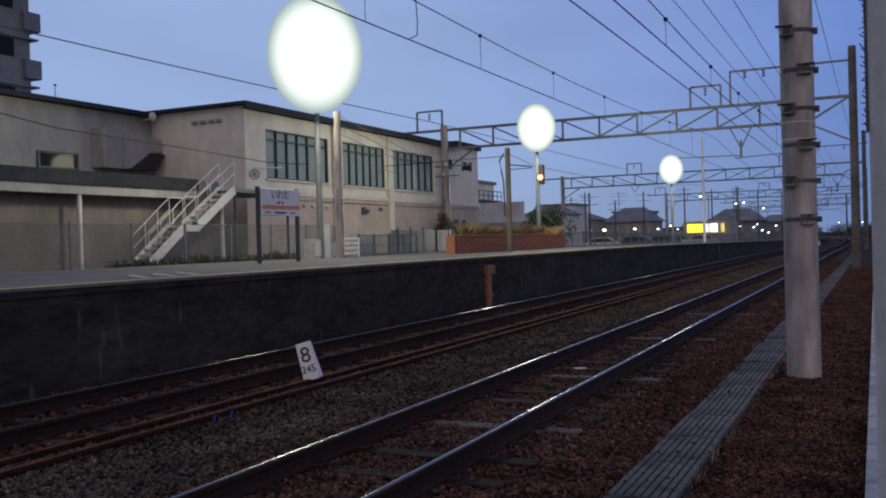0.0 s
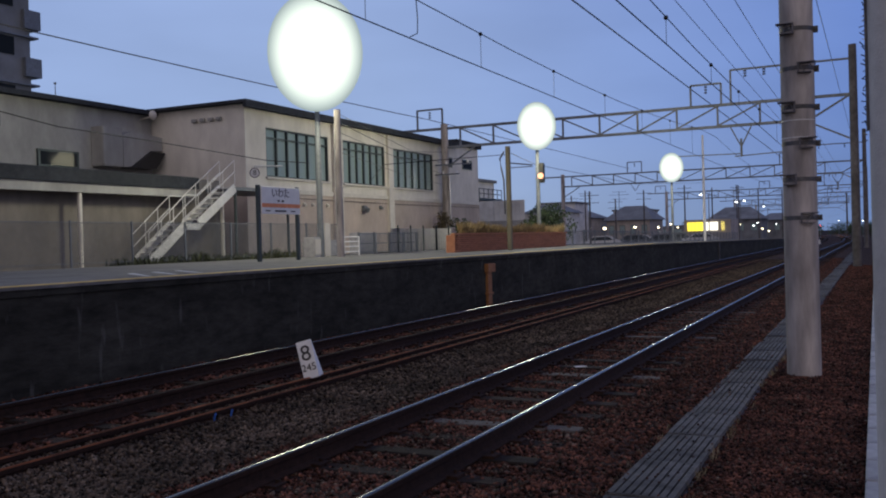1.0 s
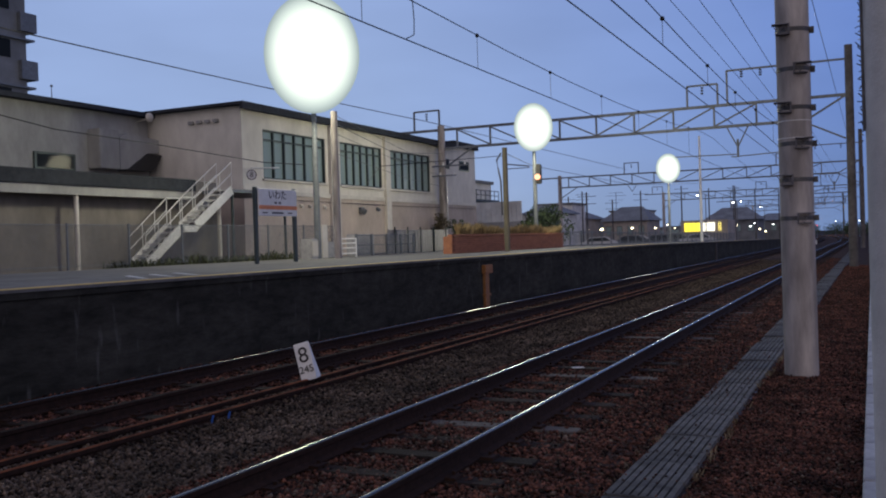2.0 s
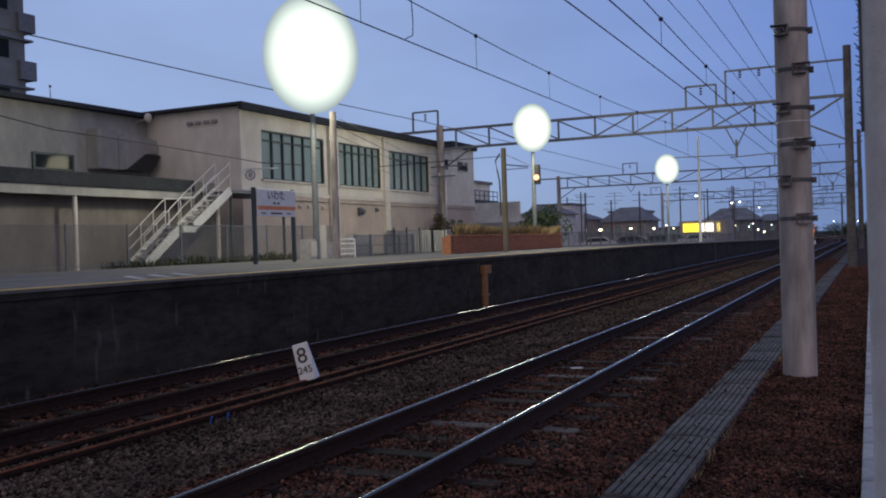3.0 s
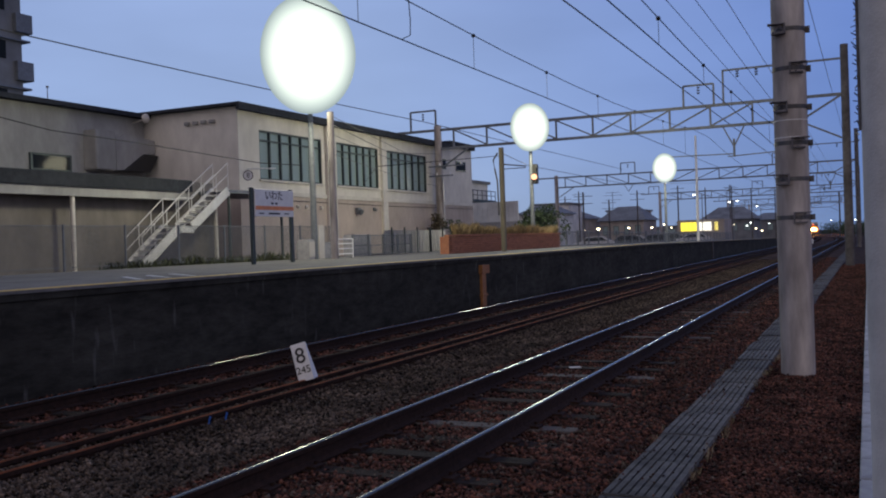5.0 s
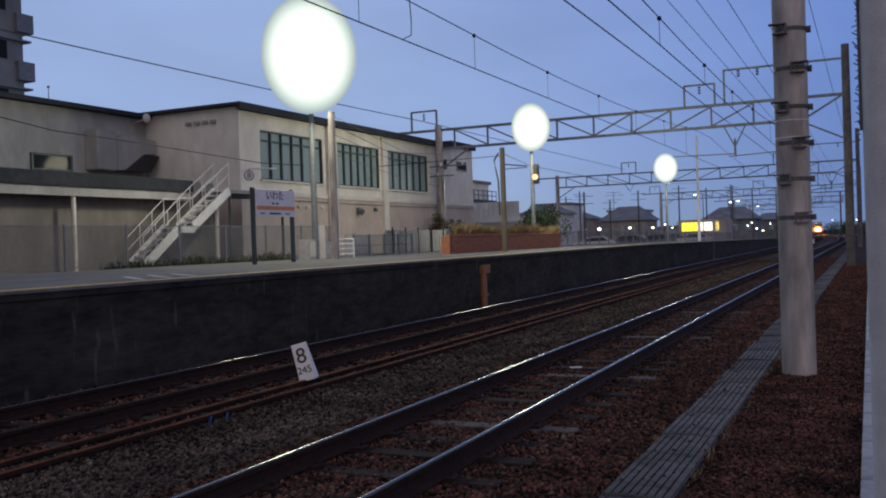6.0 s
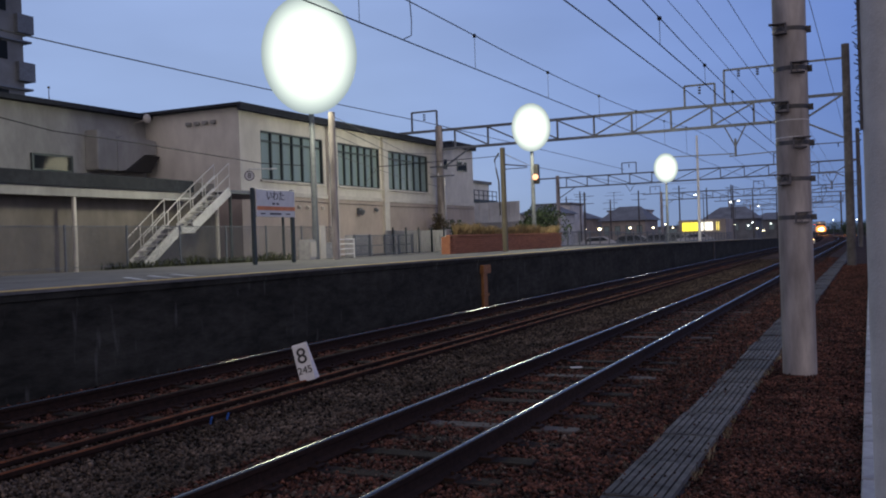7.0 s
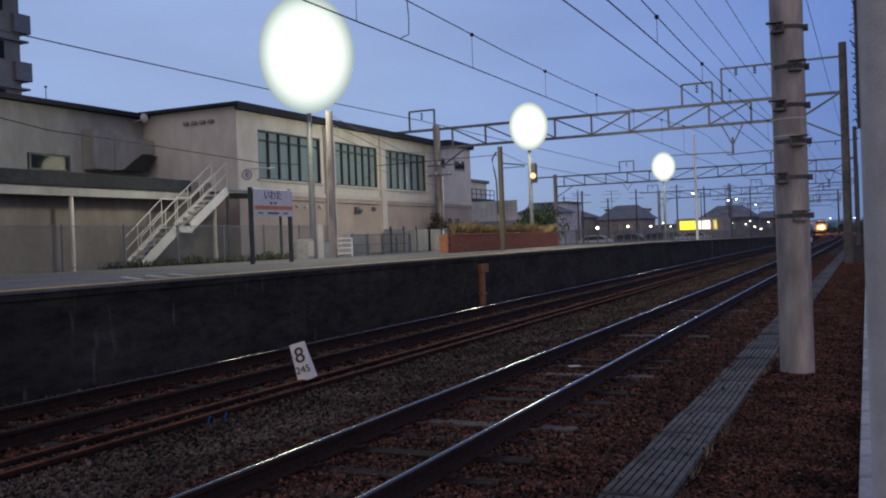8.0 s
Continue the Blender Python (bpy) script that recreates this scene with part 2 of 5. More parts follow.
def cable(bm, points, r, n=5):
    """A thin round cable through points."""
    pts = [Vector(p) for p in points]
    rings = []
    for i, p in enumerate(pts):
        t = (pts[min(i + 1, len(pts) - 1)] - pts[max(i - 1, 0)]).normalized()
        q = t.to_track_quat("Z", "Y").to_matrix()
        rings.append([bm.verts.new(p + q @ Vector((r * math.cos(a), r * math.sin(a), 0))) for a in [k * math.tau / n for k in range(n)]])
    for a, b in zip(rings, rings[1:]):
        for i in range(n):
            bm.faces.new((a[i], a[(i + 1) % n], b[(i + 1) % n], b[i]))
    return bm


def mesh_of(name, bm, material, smooth=False):
    me = bpy.data.meshes.new(name)
    bm.to_mesh(me)
    bm.free()
    me.materials.append(material)
    if smooth:
        me.shade_smooth()
        me.set_sharp_from_angle(angle=radians(40))
    return me


def part(name, bm, material, parent=None, label="", smooth=False):
    ob = new(name, mesh_of(name, bm, material, smooth))
    ob.parent = parent
    if label:
        ob["label"] = label
    return ob


def piece(name, me, parent, m=None):
    ob = new(name, me)
    ob.parent = parent
    if m is not None:
        ob.matrix_basis = m
    return ob


def thing(name, label, category, group="", kind="", at=None):
    ob = new(name)
    if at is not None:
        ob.matrix_basis = at
    return tagged(ob, label, category, group, kind)


def single(name, bm, material, label, category, group="", kind="", smooth=False):
    return tagged(part(name, bm, material, None, "", smooth), label, category, group, kind)


def BM():
    return bmesh.new()


def bend(y):
    """How far the line swings to the platform side at y: straight, then a curve, then straight again."""
    if y < 118:
        return 0.0
    if y < 448:
        return -(y - 118) ** 2 / 3000
    return -(330 ** 2) / 3000 - (y - 448) * 0.22


STATIONS = [-60 + 10 * i for i in range(16)] + [95 + 7 * i for i in range(48)] + [450, 520, 620, 760, 950, 1300, 1800, 2600]

# ---- ground, beds, tracks ----


def make_ground():
    prof = [(-3500, 1.02), (-60, 1.02), (-13.9, 1.02), (-12.2, -0.3), (-9.2, -0.3), (-8.9, -0.24), (-1.8, -0.3), (-1.5, -0.32), (0.2, -0.32),
            (0.6, -0.28), (3, -0.25), (60, -0.3), (3500, -0.3)]
    bm = BM()
    fall = lambda y: max(0.0, min(1.0, (y - 62) / 16)) * 0.87
    rings = [[bm.verts.new((x + bend(y) * (1 if abs(x) < 100 else 0), y, z - (fall(y) if z > 0.9 else 0))) for x, z in prof] for y in [-3500, -300] + STATIONS + [3800]]
    for a, b in zip(rings, rings[1:]):
        for i in range(len(prof) - 1):
            bm.faces.new((a[i], a[i + 1], b[i + 1], b[i]))
    single("ground", bm, M_EARTH, "dark asphalt and earth ground round the railway", "ground", kind="structure")


def make_beds():
    st = [(y, bend(y), 0) for y in STATIONS if y < 700]
    for x in (-3.4, -7.48):
        bm = sweep(BM(), [(x - 2.1, -0.29), (x - 1.5, -0.185), (x + 1.5, -0.185), (x + 2.1, -0.29)], st)
        single("ballast", bm, M_BED, "dark rust-brown ballast bed under a railway track", "ballast", kind="structure")
    bm = sweep(BM(), [(-1.75, -0.32), (-1.72, -0.262), (-1.2, -0.265), (-1.1, -0.288), (-0.1, -0.29), (-0.1, -0.32)], st)
    single("ballast", bm, M_BED, "red-brown gravel strip beside the track", "gravel", kind="structure")


RAIL = [(-0.0635, -0.153), (-0.0635, -0.142), (-0.014, -0.122), (-0.009, -0.055), (-0.031, -0.042), (-0.0325, -0.008),
        (0.0325, -0.008), (0.031, -0.042), (0.009, -0.055), (0.014, -0.122), (0.0635, -0.142), (0.0635, -0.153)]
HEAD = [(-0.0225, -0.0085)] + [(x / 1000, -(x / 1000) ** 2 / 0.075) for x in range(-20, 21, 4)] + [(0.0225, -0.0085)]


def make_track(name, x, label, head):
    t = thing(name, label, "railway track", kind="structure")
    for dx in (-0.565, 0.565):
        st = [(y, x + dx + bend(y), 0) for y in STATIONS if y < 700]
        r = part("rail", sweep(BM(), RAIL, st), M_RAIL_SIDE, t)
        part("rail_head", sweep(BM(), HEAD, st), head[0 if dx < 0 else 1], r, "worn running surface", True)
    return t


make_ground()
make_beds()
track_near = make_track("track_1", -3.4, "railway track with polished rail heads on dark sleepers", (M_RAIL_TOP, M_RAIL_TOP))
track_far = make_track("track_2", -7.48, "railway track beside the platform with dark sleepers", (M_RAIL_TOP, M_RAIL_WORN))

# ---- platform ----


def platform_height(y):
    return 1.12 if y < 42 else 1.12 - (y - 42) * 0.0058


def make_platform():
    p = thing("platform", "asphalt railway platform with pale edge and sooty wall", "platform", kind="structure")
    ys = [-30 + 6 * i for i in range(13)] + [48 + 6 * i for i in range(12)]
    lvl = [(y, bend(y), platform_height(y) - 1.12) for y in ys]
    part("wall", sweep(BM(), [(-9.45, -0.35), (-9.45, 1.06), (-9.38, 1.06), (-9.38, 1.084), (-9.07, 1.084), (-9.07, 1.0), (-9.1, 0.99), (-9.1, -0.35)], [(y, b, max(z, -0.4)) for y, b, z in lvl]), M_PLAT_WALL, p,
         "soot-blackened concrete platform wall")
    part("paving", sweep(BM(), [(-17.3, 0.9), (-17.3, 1.12), (-9.5, 1.12), (-9.5, 0.9)], lvl), M_PLAT_TOP, p, "worn grey asphalt paving")
    part("edge", sweep(BM(), [(-9.5, 1.086), (-9.5, 1.122), (-9.05, 1.122), (-9.05, 1.086)], lvl), M_PLAT_EDGE, p, "worn concrete coping")
    part("yellow_line", sweep(BM(), [(-9.4, 1.121), (-9.4, 1.128), (-9.1, 1.128), (-9.1, 1.121)], lvl), M_YELLOW, p, "faded yellow safety line")
    return p


make_platform()

# ---- station building ----
BX = -22.8  # facade


def make_station():
    s = thing("station_building", "two-storey cream station building with tall curtained windows", "building")
    y0, y1, zt = 30.1, 54.0, 7.25
    openings = [(31.5, 36.3), (37.6, 41.7), (42.5, 47.4)]
    wz0, wz1 = 4.38, 6.44
    x1 = BX - 0.3
    edges = [y0] + [v for o in openings for v in o] + [y1]
    segs = [(x1, BX, y0, y1, 3.75, wz0), (x1, BX, y0, y1, wz1, zt), (BX - 12, x1, y0, y0 + 0.3, 3.75, zt), (BX - 12, x1, y1 - 0.3, y1, 3.75, zt), (BX - 12.3, BX - 12, y0, y1, 1.0, zt)]
    segs += [(x1, BX, a, b, wz0, wz1) for a, b in zip(edges[0::2], edges[1::2])]
    for q in segs:
        bm = BM()
        box(bm, *q)
        part("upper_wall", bm, M_WALL_UP, s, "cream rendered upper wall")
    for q in ((x1, BX + 0.02, y0, y1), (BX - 12, x1, y0, y0 + 0.3), (BX - 12, x1, y1 - 0.3, y1)):
        bm = BM()
        box(bm, *q, 1.0, 3.75)
        part("lower_wall", bm, M_WALL_LOW, s, "dull pink-beige rendered lower wall")
    bm = BM()
    box(bm, BX + 0.02, BX + 0.07, y0, y1, 3.72, 3.9)
    part("string_course", bm, M_TRIM, s)
    bm = BM()
    box(bm, BX - 12.6, BX + 0.35, y0 - 0.35, y1 - 3.6, zt, zt + 0.12)
    box(bm, BX + 0.2, BX + 0.36, y0 - 0.36, y1 - 3.6, zt - 0.18, zt - 0.001)
    part("roof", bm, M_ROOF, s, "dark flat roof with overhanging eaves")
    bm = BM()
    box(bm, BX - 6, BX + 0.2, y1 - 3.58, y1 + 0.2, zt, zt + 0.35)
    part("parapet", bm, M_ROOF, s)
    for a, b in ((36.55, 37.3), (41.85, 42.35)):
        bm = BM()
        box(bm, BX, BX + 0.16, a, b, 1.02, zt - 0.2)
        part("pilaster", bm, M_TRIM, s)
    for a, b in openings:
        w = BM()
        box(w, BX - 0.2, BX - 0.05, a, b, wz0, wz0 + 0.07)
        box(w, BX - 0.2, BX - 0.05, a, b, wz1 - 0.07, wz1)
        n = 6
        box(w, BX - 0.19, BX - 0.06, a, b, wz1 - 0.45, wz1 - 0.38)
        f = part("window", w, M_FRAME, s, "tall dark-framed window with drawn pale curtains")
        for i in range(n + 1):
            y = a + 0.034 + (b - a - 0.068) * i / n
            mb = BM()
            box(mb, BX - 0.2, BX - 0.03, y - 0.034, y + 0.034, wz0 + 0.07, wz1 - 0.07)
            part("mullion", mb, M_FRAME, f)
        for i in range(n):
            ya = a + 0.07 + (b - a - 0.07) * i / n
            yb = a - 0.0 + (b - a - 0.07) * (i + 1) / n
            pb = BM()
            box(pb, BX - 0.16, BX - 0.14, ya, yb, wz0 + 0.07, wz1 - 0.07)
            part("pane", pb, M_PANE, f)
        sb = BM()
        box(sb, BX - 0.02, BX + 0.1, a - 0.1, b + 0.1, wz0 - 0.08, wz0)
        part("sill", sb, M_TRIM, f)
    for a, b in ((49.35, 50.0), (51.5, 52.95)):
        bm = BM()
        box(bm, BX + 0.002, BX + 0.05, a, b, 5.85, 6.45)
        w = part("small_window", bm, M_FRAME, s)
        bm = BM()
        box(bm, BX + 0.05, BX + 0.056, a + 0.08, b - 0.08, 5.93, 6.37)
        part("pane", bm, M_DARK_PANE, w)
    return s


def make_annex():
    s = thing("station_annex", "long low beige annex with dark sloping roof beside the platform", "building")
    bm = BM()
    box(bm, -27.9, -27.6, -22, 30.05, 1.0, 7.1)
    part("upper_wall", bm, M_WALL_GREY, s, "dull grey upper wall")
    bm = BM()
    box(bm, -34, -27.2, -22, 30.05, 7.1, 7.28)
    part("upper_roof", bm, M_ROOF, s)
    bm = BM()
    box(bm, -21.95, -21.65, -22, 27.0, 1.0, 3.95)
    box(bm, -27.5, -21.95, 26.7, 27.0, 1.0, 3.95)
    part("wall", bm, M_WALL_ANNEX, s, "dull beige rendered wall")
    bm = BM()
    box(bm, -21.27, -21.07, -22, 25.0, 3.24, 3.515)
    box(bm, -21.65, -21.27, -22, 25.0, 3.3, 3.36)
    part("fascia", bm, M_WALL_GREY, s, "dull fascia board")
    bm = sweep(BM(), [(-27.58, 4.5), (-27.58, 4.68), (-21.0, 3.92), (-21.0, 3.52)], [(-22, 0, 0), (25.1, 0, 0)])
    part("canopy_roof", bm, M_ROOF, s, "dark sloping sheet roof")
    for y in (19.3, 25.6):
        bm = BM()
        tube(bm, (-21.17, y * 1.035, 1.02), (-21.17, y * 1.035, 3.24 if y < 20 else 3.5), 0.07)
        part("downpipe", bm, M_TRIM, s, "pale pipe", True)
    return s


make_station()
make_annex()

# ---- masts, gantries, wires ----


def mast(x, y, z0, z1, r0, r1, material, label):
    bm = BM()
    tube(bm, (x, y, z0), (x, y, z1), r0, r1, 28)
    m = thing("catenary_mast", label, "mast", "line-side masts")
    part("shaft", bm, material, m, "", True)
    return m


def gantry(y, xl, xr, top, low, zl, label, step=2.03, pole_top=10.3, frames=None):
    sx = bend(y)
    frames = frames or ((-1.7, -0.1, 1.15), (13.9, 15.4, 1.1))
    g = thing("catenary_gantry", label, "gantry", "catenary gantries")
    xl, xr = xl + sx, xr + sx

    def web(a, b, w, name):
        bm = BM()
        strut(bm, a, b, w)
        part(name, bm, M_STEEL, g)

    for x, z0, zt, r in ((xl, zl, top + 0.25, 0.24), (xr, -0.3, pole_top, 0.21)):
        bm = BM()
        tube(bm, (x, y, z0), (x, y, zt), r, r * 0.86, 18)
        part("leg", bm, M_POLE_DARK if x == xr else M_CONCRETE, g, "concrete mast", True)
    for z in (top, low):
        bm = BM()
        x_end = xr if z == top else xr - 1.95
        box(bm, xl - (2.9 if z == top else 0), x_end, y - 0.06, y + 0.06, z - 0.07, z + 0.07)
        part("chord", bm, M_STEEL, g)
    x = xl + 1.0
    up = True
    while x + step < xr - 3.0:
        web((x, y, low + 0.07), (x, y, top - 0.07), 0.09, "web_post")
        a, b = ((x, y, top - 0.05), (x + step, y, low + 0.05)) if x < (xl + xr) / 2 - 3 else ((x, y, low + 0.05), (x + step, y, top - 0.05))
        web(a, b, 0.075, "diagonal")
        x += step
    web((x, y, low + 0.07), (x, y, top - 0.07), 0.09, "web_post")
    web((xr - 1.95, y, low), (xr - 0.2, y, top - 0.05), 0.09, "end_brace")
    web((xr - 2.0, y, low - 0.1), (xr - 0.2, y, low - 1.0), 0.08, "stay")
    for a, b, hgt in [(xl + a, xl + b, hgt) for a, b, hgt in frames]:
        bm = BM()
        strut(bm, (a, y, top), (a, y, top + hgt), 0.09)
        strut(bm, (b, y, top), (b, y, top + hgt), 0.09)
        strut(bm, (a, y, top + hgt), (b, y, top + hgt), 0.09)
        part("insulator_frame", bm, M_STEEL, g)
    web((xl + 0.2, y, low - 1.1), (xl + 2.0, y, low), 0.08, "knee_brace")
    for cx in [xl + (a + b) / 2 for a, b, hgt in frames]:
        bm = BM()
        for k in range(3):
            tube(bm, (cx, y, top + 1.0 - 0.14 * k), (cx, y, top + 0.92 - 0.14 * k), 0.08, 0.05, 10)
        part("insulator", bm, M_DARK_STEEL, g)
    bm = BM()
    strut(bm, (xr - 5.6, y, top), (xr - 5.6, y, top + 1.72), 0.09)
    strut(bm, (xr - 5.6, y, top + 1.7), (xr, y, top + 1.7), 0.09)
    part("feeder_arm", bm, M_STEEL, g)
    for dx in (-4.9, -4.0, -1.7):
        bm = BM()
        for k in range(3):
            tube(bm, (xr + dx, y, top + 1.62 - 0.12 * k), (xr + dx, y, top + 1.55 - 0.12 * k), 0.09, 0.05, 10)
        part("insulator", bm, M_DARK_STEEL, g)
    return g


gantry(48, -22.3, -0.83, 7.95, 6.87, 1.0, "grey lattice catenary gantry spanning the tracks")
gantry(96, -30.6, -0.83, 8.05, 6.98, 0.9, "distant grey lattice catenary gantry", 2.3, 11.0, ((7.1, 8.6, 1.15), (22.2, 23.7, 1.1)))
gantry(146, -29.4, -0.83, 8.0, 6.95, 0.9, "far lattice catenary gantry over the line", 2.3, 10.5)
gantry(196, -24, -0.83, 8.0, 6.95, 0.6, "far lattice catenary gantry over the line", 2.3, 10.5)
gantry(246, -22, -0.83, 8.0, 6.95, 0.6, "far lattice catenary gantry over the line", 2.3, 10.5)
mast_near = mast(-0.835, 12.15, -0.3, 10.5, 0.2, 0.19, M_CONCRETE, "grey concrete mast with steel clamps standing in gravel")

# ---- floodlights ----


def floodlight(x, y, z, base, label, power, k_size=1.0):
    f = thing("floodlight_mast", label, "floodlight", "platform floodlights")
    bm = BM()
    tube(bm, (x, y, base), (x, y, z - 0.5 * k_size), 0.11, 0.07, 14)
    part("pole", bm, M_STEEL, f, "", True)
    aim = Vector((-x, -y, 1.5 - z)).normalized()
    turn = Matrix.Translation(Vector((x, y, z)) + aim * 0.55 * k_size) @ aim.to_track_quat("Z", "Y").to_matrix().to_4x4()
    oval = Matrix.Diagonal((k_size, k_size * 1.24, k_size, 1))
    bm = BM()
    bmesh.ops.create_cone(bm, cap_ends=True, segments=40, radius1=0.35, radius2=0.97, depth=0.5, matrix=pose(0, 0, -0.25))
    bm.transform(turn @ oval)
    h = part("lamp_head", bm, M_STEEL, f, "grey floodlight bowl", True)
    # dome radius covers the glare, larger than the lamp itself
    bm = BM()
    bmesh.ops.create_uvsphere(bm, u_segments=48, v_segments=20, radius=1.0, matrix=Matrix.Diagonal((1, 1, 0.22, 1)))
    piece("lens", mesh_of("lens", bm, M_FLOOD, True), h, turn @ oval)["label"] = "white lens widened and faded like its glare"
    for k in (-1, 1):
        bm = BM()
        strut(bm, (0, 0, -0.7 * k_size), (0.6 * k * k_size, 0, -0.3 * k_size), 0.07)
        bm.transform(turn)
        part("yoke_arm", bm, M_STEEL, f)
    d = bpy.data.lights.new("flood", "POINT")
    d.energy, d.color, d.shadow_soft_size = power, (1.0, 0.95, 0.68), 0.75
    lamp = new("flood_light", d)
    lamp.location = Vector((x, y, z)) + aim * 2.0
    return f


floodlight(-15.95, 24.8, 7.6, 1.1, "tall platform mast with a floodlight widened to its glare", FLOOD_WATTS, 1.46)
floodlight(-14.0, 40.2, 6.66, 1.1, "platform mast behind the planter with a floodlight widened to its glare", FLOOD_WATTS, 0.88)
floodlight(-14.0, 71.0, 6.6, 0.9, "distant platform mast with a floodlight widened to its glare", FLOOD_WATTS * 0.8, 0.9)


# ---- mast clamps, near mast, kerb ----


def clamp(parent, x, y, z, r, side):
    """A steel band with a bolted lug, and an open bracket of flat bars on the face of the mast."""
    bm = BM()
    tube(bm, (x, y, z - 0.026), (x, y, z + 0.026), r + 0.006, r + 0.006, 28)
    c = part("band", bm, M_DARK_STEEL, parent, "dark steel band", True)
    m = pose(x, y, z, 0, 0, 4)
    bm = BM()
    box(bm, r - 0.02, r + 0.055, -0.045, 0.035, -0.035, 0.035)
    tube(bm, (r + 0.03, -0.07, 0), (r + 0.03, 0.06, 0), 0.012, n=6)
    bm.transform(m)
    part("lug", bm, M_DARK_STEEL, c, "bolted steel lug")
    xa, xb = (0.0, 0.21) if side > 0 else (-0.235, -0.03)
    ya, yb = -r - 0.05, -r + 0.06
    pitch = (xb - xa - 0.03) / 3
    for dz, cut in ((-0.062, 0.05), (0.058, 0.0)):
        bm = BM()
        box(bm, xa + (cut if side < 0 else 0), xb - (cut if side > 0 else 0), ya, yb, dz - 0.006, dz + 0.006)
        bm.transform(m)
        part("bar", bm, M_BRACKET, c, "flat steel bracket bar")
    bm = BM()
    q = xa if side > 0 else xb - 0.02
    box(bm, q, q + 0.02, ya + 0.004, yb, -0.055, 0.051)
    bm.transform(m)
    part("end_plate", bm, M_BRACKET, c)
    for k in range(3):
        bm = BM()
        q = xa + 0.015 + k * pitch
        strut(bm, (q, ya + 0.02, -0.054 if k % 2 else 0.05), (q + pitch, ya + 0.02, 0.05 if k % 2 else -0.054), 0.008)
        bm.transform(m)
        part("brace", bm, M_BRACKET, c)


for i, z in enumerate((3.98, 3.5, 3.03, 2.59, 2.15, 1.68)):
    clamp(mast_near, -0.835, 12.15, z, 0.194, 1 if i % 2 else -1)
# white colour stands in for the glints on two thin straps
for z in (2.87, 2.66):
    bm = BM()
    tube(bm, (-0.835, 12.15, z - 0.005), (-0.835, 12.15, z + 0.005), 0.2, 0.2, 28)
    part("tape", bm, M_WHITE, mast_near, "thin strap painted white for its glints")

mast_close = thing("utility_pole", "pale concrete utility pole with a spiked climbing guard", "pole")
bm = BM()
tube(bm, (0.186, 4.9, -0.32), (0.136, 4.9, 9.5), 0.2, 0.165, 40)
part("shaft", bm, M_PALE_POLE, mast_close, "", True)
bm = BM()
tube(bm, (0.17, 4.9, 2.755), (0.17, 4.9, 2.775), 0.2, 0.2, 40)
part("strap", bm, M_DARK_STEEL, mast_close, "thin dark strap")
bm = BM()
rnd = random.Random(4)
box(bm, -0.03, -0.014, 4.87, 4.94, 2.0, 3.6)
for k in range(70):
    z = 1.95 + k * 0.024
    strut(bm, (-0.028, 4.88 + rnd.uniform(-0.03, 0.06), z), (-0.028 - rnd.uniform(0.006, 0.024), 4.86 + rnd.uniform(-0.05, 0.05), z + rnd.uniform(-0.015, 0.02)), 0.004)
guard = part("spike_guard", bm, M_DARK_STEEL, mast_close, "dark strip of short spikes")

kerb = thing("kerb", "row of pale concrete kerb stones at the edge of the gravel", "kerb", kind="structure")
bm = BM()
box(bm, -0.1, 0.14, 0.006, 0.594, -0.32, -0.17)
kerb_me = mesh_of("kerb_stone", bevelled(bm, 0.012, 1), M_KERB)
for k in range(60):
    piece("kerb_stone", kerb_me, kerb, pose(0, 2 + 0.6 * k, 0.004 * math.sin(k * 1.7)))

# ---- cable trough lids ----
trough = thing("cable_trough", "grooved grey concrete cable trough lids along the line", "cable trough", kind="structure")
bm = BM()
box(bm, -1.67, -1.2, -20, 90, -0.3, -0.235)
# black colour puts the shade of the gaps between lid bars into the bed
part("trough_bed", bm, M_BLACK, trough, "bed blackened for the shade under the lids")
bm = BM()
for i in range(8):
    x = -1.675 + i * 0.0575
    box(bm, x + 0.006, x + 0.048, 0.01, 0.985, -0.235, -0.196)
box(bm, -1.675, -1.215, 0.0, 0.03, -0.236, -0.2)
box(bm, -1.675, -1.215, 0.965, 0.995, -0.236, -0.2)
lid_me = mesh_of("trough_lid", bm, M_GRATE)
rnd = random.Random(9)
for k in range(80):
    piece("trough_lid", lid_me, trough, pose(rnd.uniform(-0.006, 0.006), 2 + k, rnd.uniform(-0.004, 0.003), rnd.uniform(-0.1, 0.1), rnd.uniform(-0.5, 0.5), rnd.uniform(-0.12, 0.12)))

# ---- sleepers ----


